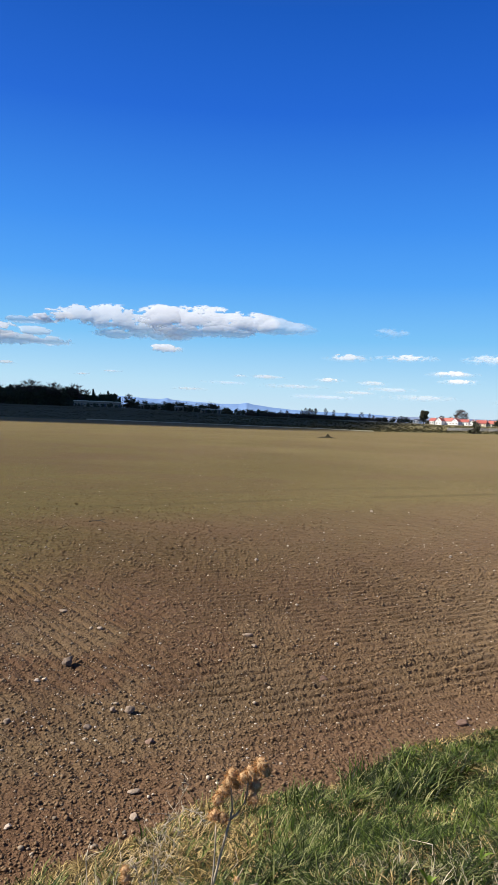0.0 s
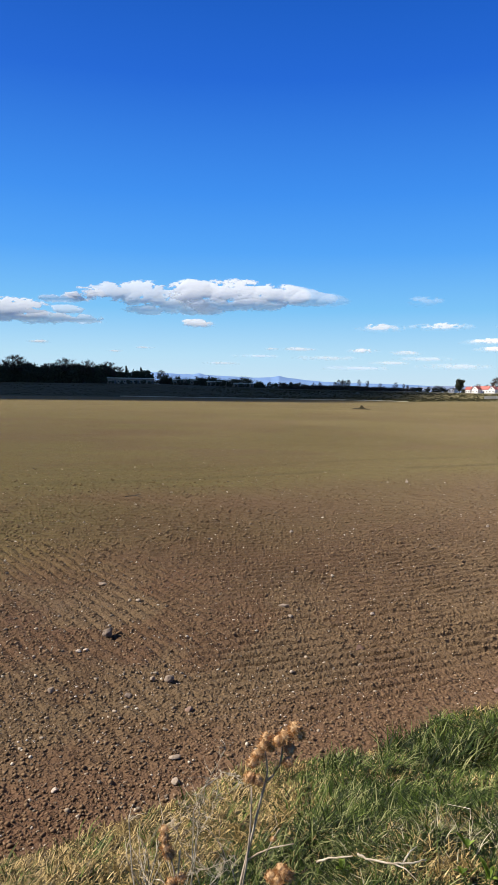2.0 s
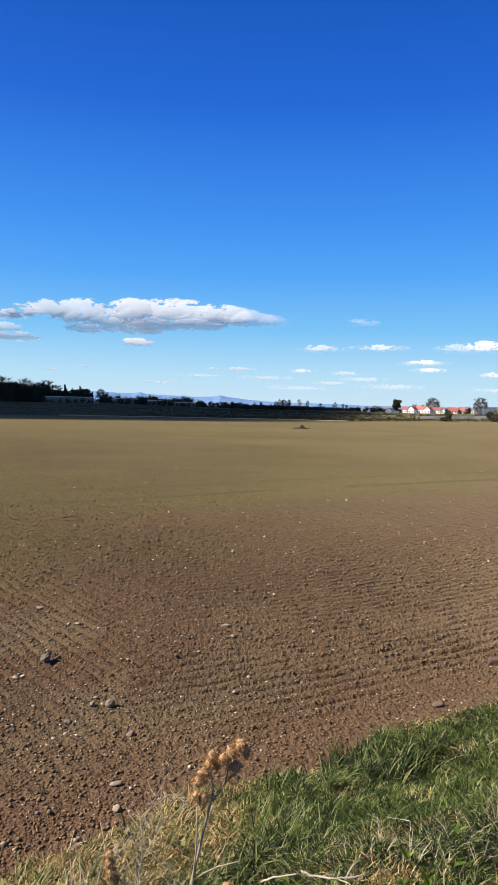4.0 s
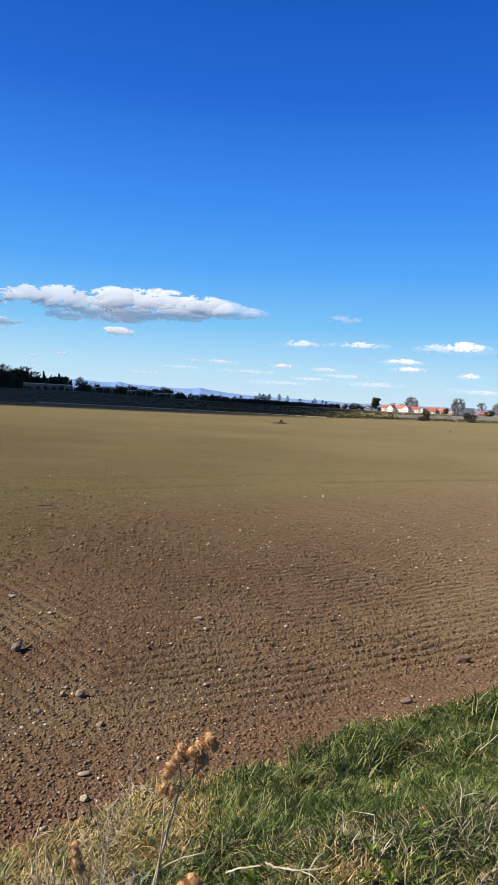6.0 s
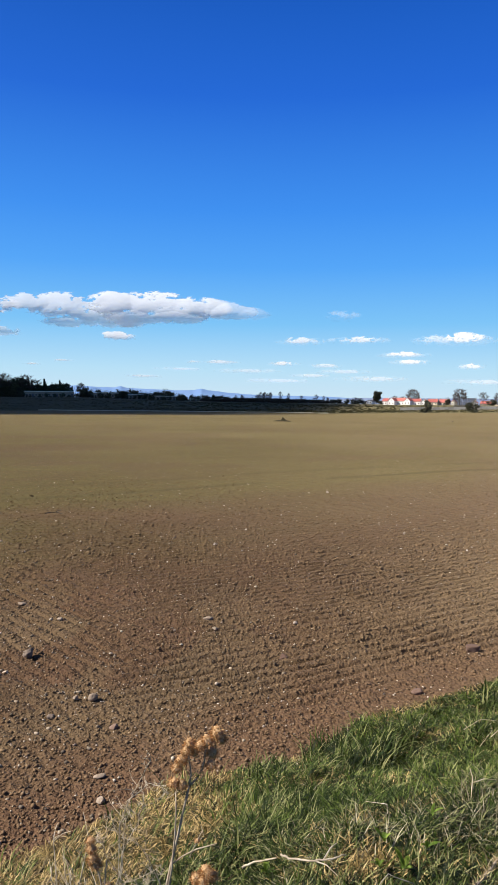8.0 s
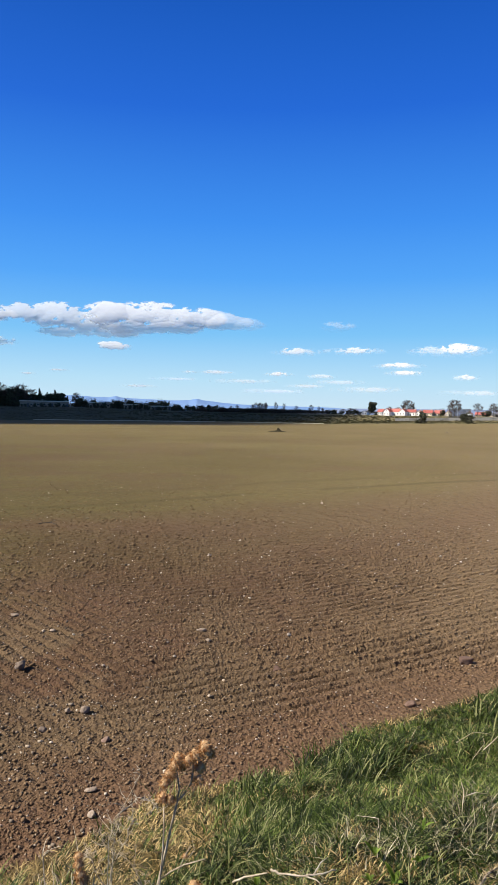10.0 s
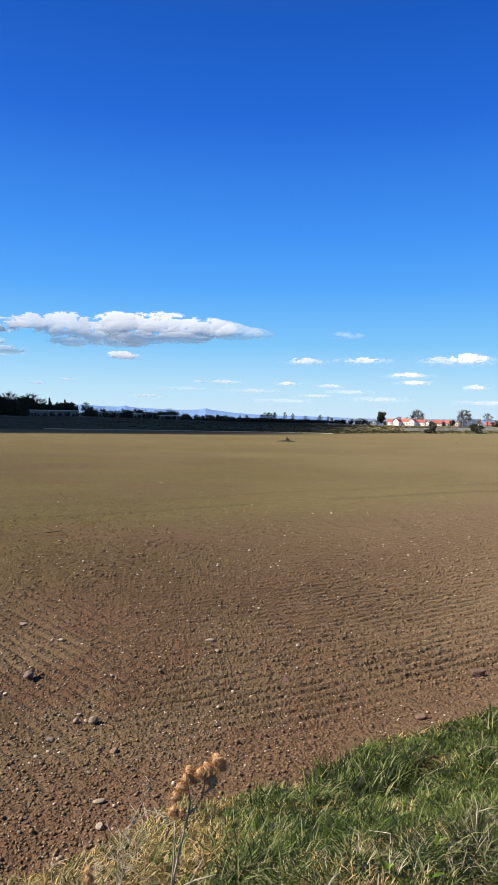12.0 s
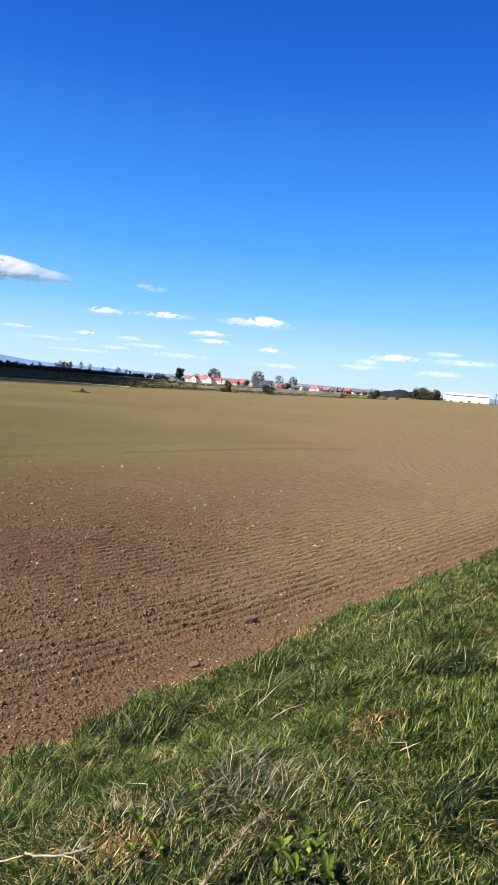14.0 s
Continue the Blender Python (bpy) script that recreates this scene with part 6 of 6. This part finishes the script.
stalk("dry_stalk", ((-3.42, 12.12, 0.03), (-3.30, 12.16, 0.05), (-3.18, 12.12, 0.05), (-3.08, 12.06, 0.03)), 0.010, "dark crooked twig lying on the bare soil", ((0.5, 0.10, 0.04, 0.02),), M_BARK)
for k in range(30):
    u, s = random.uniform(0.9, 5.5), random.uniform(0.5, 2.2)
    x, y = verge_place(u, s)
    a, L = random.uniform(0, math.tau), random.uniform(0.06, 0.2)
    h = random.uniform(0.05, 0.08)
    stalk("dry_stalk", ((x, y, h - 0.02), (x + L * 0.5 * math.cos(a), y + L * 0.5 * math.sin(a), h + 0.012), (x + L * math.cos(a + 0.4), y + L * math.sin(a + 0.4), h - random.uniform(-0.01, 0.03))),
          random.uniform(0.0012, 0.0022), "thin bleached straw lying across the grass")


def panicle(points, seed):
    """A fallen grey seed stem with ragged bracts all along it."""
    rnd = random.Random(seed)
    root = empty("seed_stalk", label="fallen grey-brown seed stalk with ragged bracts in the grass", category="stalk", group="dead stalks on the bank")
    pts = [Vector(p) for p in points]
    bm = bmesh.new()
    tube(bm, pts, [0.006 * (1 - 0.6 * k / len(pts)) for k in range(len(pts))], 6)
    part("stem", bm, M_STEM, root, smooth_on=True)
    bm = bmesh.new()
    for k in range(900):
        t = rnd.uniform(0.0, len(pts) - 1.001)
        p = pts[int(t)].lerp(pts[int(t) + 1], t % 1)
        ax = (pts[int(t) + 1] - pts[int(t)]).normalized()
        d = (Vector((rnd.gauss(0, 1), rnd.gauss(0, 1), rnd.gauss(0, 1))).normalized() + ax * 0.7).normalized()
        L = rnd.uniform(0.004, 0.016)
        side = d.cross(Vector((rnd.gauss(0, 1), rnd.gauss(0, 1), rnd.gauss(0, 1)))).normalized() * rnd.uniform(0.001, 0.0024)
        q = p + d * L * 0.3
        bm.faces.new([bm.verts.new(v) for v in (q - side, q + side, q + d * L + side * 0.3, q + d * L - side * 0.3)])
    part("seed_head", bm, M_DULL_HEAD, root, "ragged grey-brown bracts")


panicle(((0.655, 1.77, 0.83), (0.684, 1.808, 0.845), (0.73, 1.845, 0.862), (0.79, 1.90, 0.868), (0.845, 1.965, 0.866), (0.905, 2.01, 0.858), (0.94, 2.05, 0.845)), 4)


def seed_head(root, p, size, seed, aim=(0, 0, 1)):
    """A ragged dry thistle head: a cup of bracts and a brush of bristles."""
    rnd = random.Random(seed)
    bm = bmesh.new()
    bmesh.ops.create_icosphere(bm, subdivisions=2, radius=size * 0.72)
    for v in bm.verts:
        v.co *= 1 + 0.3 * noise.noise(v.co / size * 5 + Vector((seed, 0, 0)))
        v.co.z *= 1.15
    up = Vector(aim).normalized()
    for k in range(460):
        d = Vector((rnd.gauss(0, 1), rnd.gauss(0, 1), rnd.gauss(0, 1))).normalized()
        if d.dot(up) < -0.55:
            continue
        L = size * rnd.uniform(0.3, 0.75)
        side = d.cross(Vector((rnd.gauss(0, 1), rnd.gauss(0, 1), rnd.gauss(0, 1)))).normalized() * size * rnd.uniform(0.03, 0.065)
        a = d * size * 0.6
        tip = d * (size * 0.6 + L * 0.75) + Vector((rnd.uniform(-1, 1), rnd.uniform(-1, 1), rnd.uniform(-1, 0.4))) * size * 0.34
        vs = [bm.verts.new(q) for q in (a - side, a + side, tip + side * 0.3, tip - side * 0.3)]
        bm.faces.new(vs)
    ob = part("seed_head", bm, M_HEAD, root, "fluffy orange-brown dry thistle head")
    ob.matrix_basis = Matrix.Translation(p)
    return ob


def thistle(name, base, stems, heads, label):
    root = empty(name, Matrix.Translation(base), label=label, category="thistle", group="dead thistles on the bank")
    b = Vector(base)
    for pts, r in stems:
        bm = bmesh.new()
        n = len(pts)
        tube(bm, [Vector(p) - b for p in pts], [r * (1 - 0.5 * k / n) for k in range(n)], 6)
        part("stem", bm, M_STEM, root, smooth_on=True)
    for k, (x, y, z, s) in enumerate(heads):
        seed_head(root, Vector((x, y, z)) - b, 0.84 * s, 7 * k + len(heads))
    return root


def floor_at(x, y):
    return float(land(np.float64(x), np.float64(y)))


thistle("thistle", (-0.045, 1.42, floor_at(-0.045, 1.42)),
        (([(-0.045, 1.42, floor_at(-0.045, 1.42) - 0.02), (-0.02, 1.415, 1.0), (0.013, 1.41, 1.186), (0.023, 1.41, 1.236), (0.035, 1.41, 1.291), (0.044, 1.41, 1.336), (0.054, 1.41, 1.379)], 0.0034),
         ([(0.054, 1.41, 1.379), (0.066, 1.41, 1.391), (0.078, 1.41, 1.411), (0.082, 1.41, 1.431), (0.082, 1.41, 1.455)], 0.0022),
         ([(0.054, 1.41, 1.379), (0.057, 1.41, 1.399), (0.055, 1.41, 1.418), (0.052, 1.41, 1.435)], 0.0018),
         ([(0.054, 1.41, 1.379), (0.044, 1.412, 1.374), (0.032, 1.412, 1.38)], 0.0015),
         ([(0.012, 1.405, 1.15), (0.023, 1.405, 1.223), (0.029, 1.405, 1.29), (0.030, 1.408, 1.335), (0.029, 1.41, 1.368)], 0.0021),
         ([(0.022, 1.41, 1.228), (0.044, 1.40, 1.252), (0.069, 1.39, 1.272), (0.107, 1.38, 1.290)], 0.0018),
         ([(0.057, 1.395, 1.253), (0.069, 1.39, 1.285), (0.081, 1.385, 1.312)], 0.0012)),
        ((0.104, 1.40, 1.486, 0.0150), (0.110, 1.41, 1.468, 0.0150), (0.086, 1.405, 1.467, 0.0155), (0.095, 1.41, 1.442, 0.0145), (0.093, 1.41, 1.418, 0.0135), (0.051, 1.41, 1.447, 0.0150), (0.040, 1.405, 1.430, 0.0150),
         (0.054, 1.41, 1.459, 0.0140), (0.031, 1.41, 1.412, 0.0140), (0.026, 1.41, 1.384, 0.0145), (0.041, 1.41, 1.380, 0.0130), (0.062, 1.42, 1.439, 0.0135), (0.075, 1.40, 1.460, 0.0135), (0.101, 1.42, 1.476, 0.0140), (0.071, 1.39, 1.288, 0.0065)),
        "dead brown thistle with fluffy seed heads on the bank")
fx, fy = -0.115, 1.46
thistle("thistle", (fx, fy, floor_at(fx, fy)),
        (([(fx, fy, floor_at(fx, fy) - 0.02), (-0.116, 1.46, 0.95), (-0.116, 1.46, 1.135), (-0.120, 1.46, 1.159), (-0.125, 1.46, 1.18)], 0.0022),
         ([(-0.113, 1.455, 1.05), (-0.111, 1.455, 1.155), (-0.108, 1.46, 1.20)], 0.0018)),
        ((-0.138, 1.46, 1.221, 0.0135), (-0.134, 1.455, 1.205, 0.015), (-0.128, 1.46, 1.190, 0.0145), (-0.139, 1.46, 1.238, 0.011), (-0.123, 1.45, 1.14, 0.014), (-0.106, 1.46, 1.145, 0.013)),
        "small dead thistle with drooping brown heads")
fx, fy = 0.075, 1.47
thistle("thistle", (fx, fy, floor_at(fx, fy)),
        (([(fx, fy, floor_at(fx, fy) - 0.02), (0.078, 1.468, 0.95), (0.081, 1.463, 1.16)], 0.0026),),
        ((0.068, 1.46, 1.161, 0.0165), (0.082, 1.46, 1.180, 0.0165), (0.095, 1.46, 1.169, 0.016), (0.064, 1.455, 1.170, 0.014), (0.089, 1.455, 1.177, 0.015), (0.077, 1.45, 1.165, 0.016)),
        "low dead thistle with a broad brown head")


def dead_weed(x, y, height, seed, lab):
    """Thin grey branching stems of last year's weeds."""
    rnd = random.Random(seed)
    z = floor_at(x, y)
    root = empty("dead_weed", pose(x, y, z), label=lab, category="weed", group="weeds on the bank")
    for k in range(5):
        a, lean = rnd.uniform(0, math.tau), rnd.uniform(0.1, 0.45)
        top = Vector((math.cos(a) * lean * height, math.sin(a) * lean * height, height * rnd.uniform(0.6, 1.0)))
        bm = bmesh.new()
        mid = top * 0.5 + Vector((rnd.uniform(-1, 1), rnd.uniform(-1, 1), 0.4)) * 0.03
        tube(bm, [Vector((0, 0, -0.02)), mid, top], [0.0028, 0.0022, 0.0012], 5)
        part("stem", bm, M_STALK, root)
        for j in range(4):
            bm = bmesh.new()
            p = mid.lerp(top, rnd.uniform(0.1, 1))
            q = p + Vector((rnd.uniform(-1, 1), rnd.uniform(-1, 1), rnd.uniform(-0.1, 1))) * 0.07
            tube(bm, [p, p.lerp(q, 0.5) + Vector((0, 0, 0.008)), q], [0.0013, 0.0011, 0.0006], 4)
            part("twig", bm, M_STALK, root)


def tangle(stems, seed, lab, mat):
    """Bent dead stems with fine side twigs, rooted in the bank."""
    rnd = random.Random(seed)
    x, y = stems[0][0][0], stems[0][0][1]
    root = empty("dead_weed", pose(x, y, floor_at(x, y)), label=lab, category="weed", group="weeds on the bank")
    base = Vector((x, y, floor_at(x, y)))
    for pts in stems:
        pts = [Vector(p) - base for p in pts]
        fine = []
        for a, b in zip(pts, pts[1:]):
            fine += [a.lerp(b, j / 3) + Vector((rnd.gauss(0, 1), rnd.gauss(0, 1), rnd.gauss(0, 1))) * 0.0025 for j in range(3)]
        fine.append(pts[-1])
        n = len(fine)
        bm = bmesh.new()
        tube(bm, fine, [0.0014 * (1 - 0.6 * k / n) for k in range(n)], 5)
        stem = part("stem", bm, mat, root)
        for k in range(16):
            p = fine[rnd.randrange(n // 4, n)]
            q = p + Vector((rnd.uniform(-1, 1), rnd.uniform(-1, 1), rnd.uniform(-0.4, 1))) * rnd.uniform(0.015, 0.05)
            m = p.lerp(q, 0.5) + Vector((rnd.gauss(0, 1), rnd.gauss(0, 1), rnd.gauss(0, 1))) * 0.006
            bm = bmesh.new()
            tube(bm, [p, m, q], [0.0008, 0.0007, 0.0004], 3)
            for c in (m, m.lerp(q, 0.5), q):
                w = c + Vector((rnd.uniform(-1, 1), rnd.uniform(-1, 1), rnd.uniform(-0.5, 1))) * rnd.uniform(0.006, 0.018)
                tube(bm, [c, w], [0.0006, 0.0004], 3)
            part("twig", bm, mat, stem)


grey = "tangle of thin grey dead stems on the bank"
dead_weed(-0.34, 2.1, 0.34, 2, grey)
dead_weed(-0.45, 2.5, 0.28, 6, grey)
tangle((((-0.18, 1.9, floor_at(-0.18, 1.9) - 0.02), (-0.171, 1.9, 0.903), (-0.163, 1.9, 0.987), (-0.146, 1.9, 1.045), (-0.122, 1.9, 1.091), (-0.087, 1.9, 1.157)),
        ((-0.146, 1.9, 1.045), (-0.092, 1.89, 1.103), (-0.061, 1.88, 1.101), (-0.037, 1.87, 1.089)),
        ((-0.171, 1.9, 0.78), (-0.15, 1.88, 0.93), (-0.148, 1.87, 1.0), (-0.135, 1.86, 1.05)),
        ((-0.19, 1.9, 0.75), (-0.16, 1.92, 0.90), (-0.12, 1.93, 0.98), (-0.11, 1.93, 1.03)),
        ((-0.195, 1.88, 0.817), (-0.143, 1.88, 0.841), (-0.094, 1.88, 0.861), (-0.057, 1.88, 0.893)),
        ((-0.139, 1.86, 0.79), (-0.105, 1.86, 0.838), (-0.081, 1.86, 0.866))), 3, grey, M_STALK)
tangle((((-0.12, 1.9, floor_at(-0.12, 1.9) - 0.02), (-0.148, 1.9, 0.798), (-0.199, 1.9, 0.90), (-0.225, 1.9, 0.956)),
        ((-0.03, 1.9, floor_at(-0.03, 1.9)), (-0.053, 1.9, 0.804), (-0.088, 1.9, 0.891), (-0.119, 1.9, 0.933), (-0.163, 1.9, 0.971), (-0.199, 1.9, 1.008))), 8, "dark brown dead stems leaning on the bank", M_STEM)
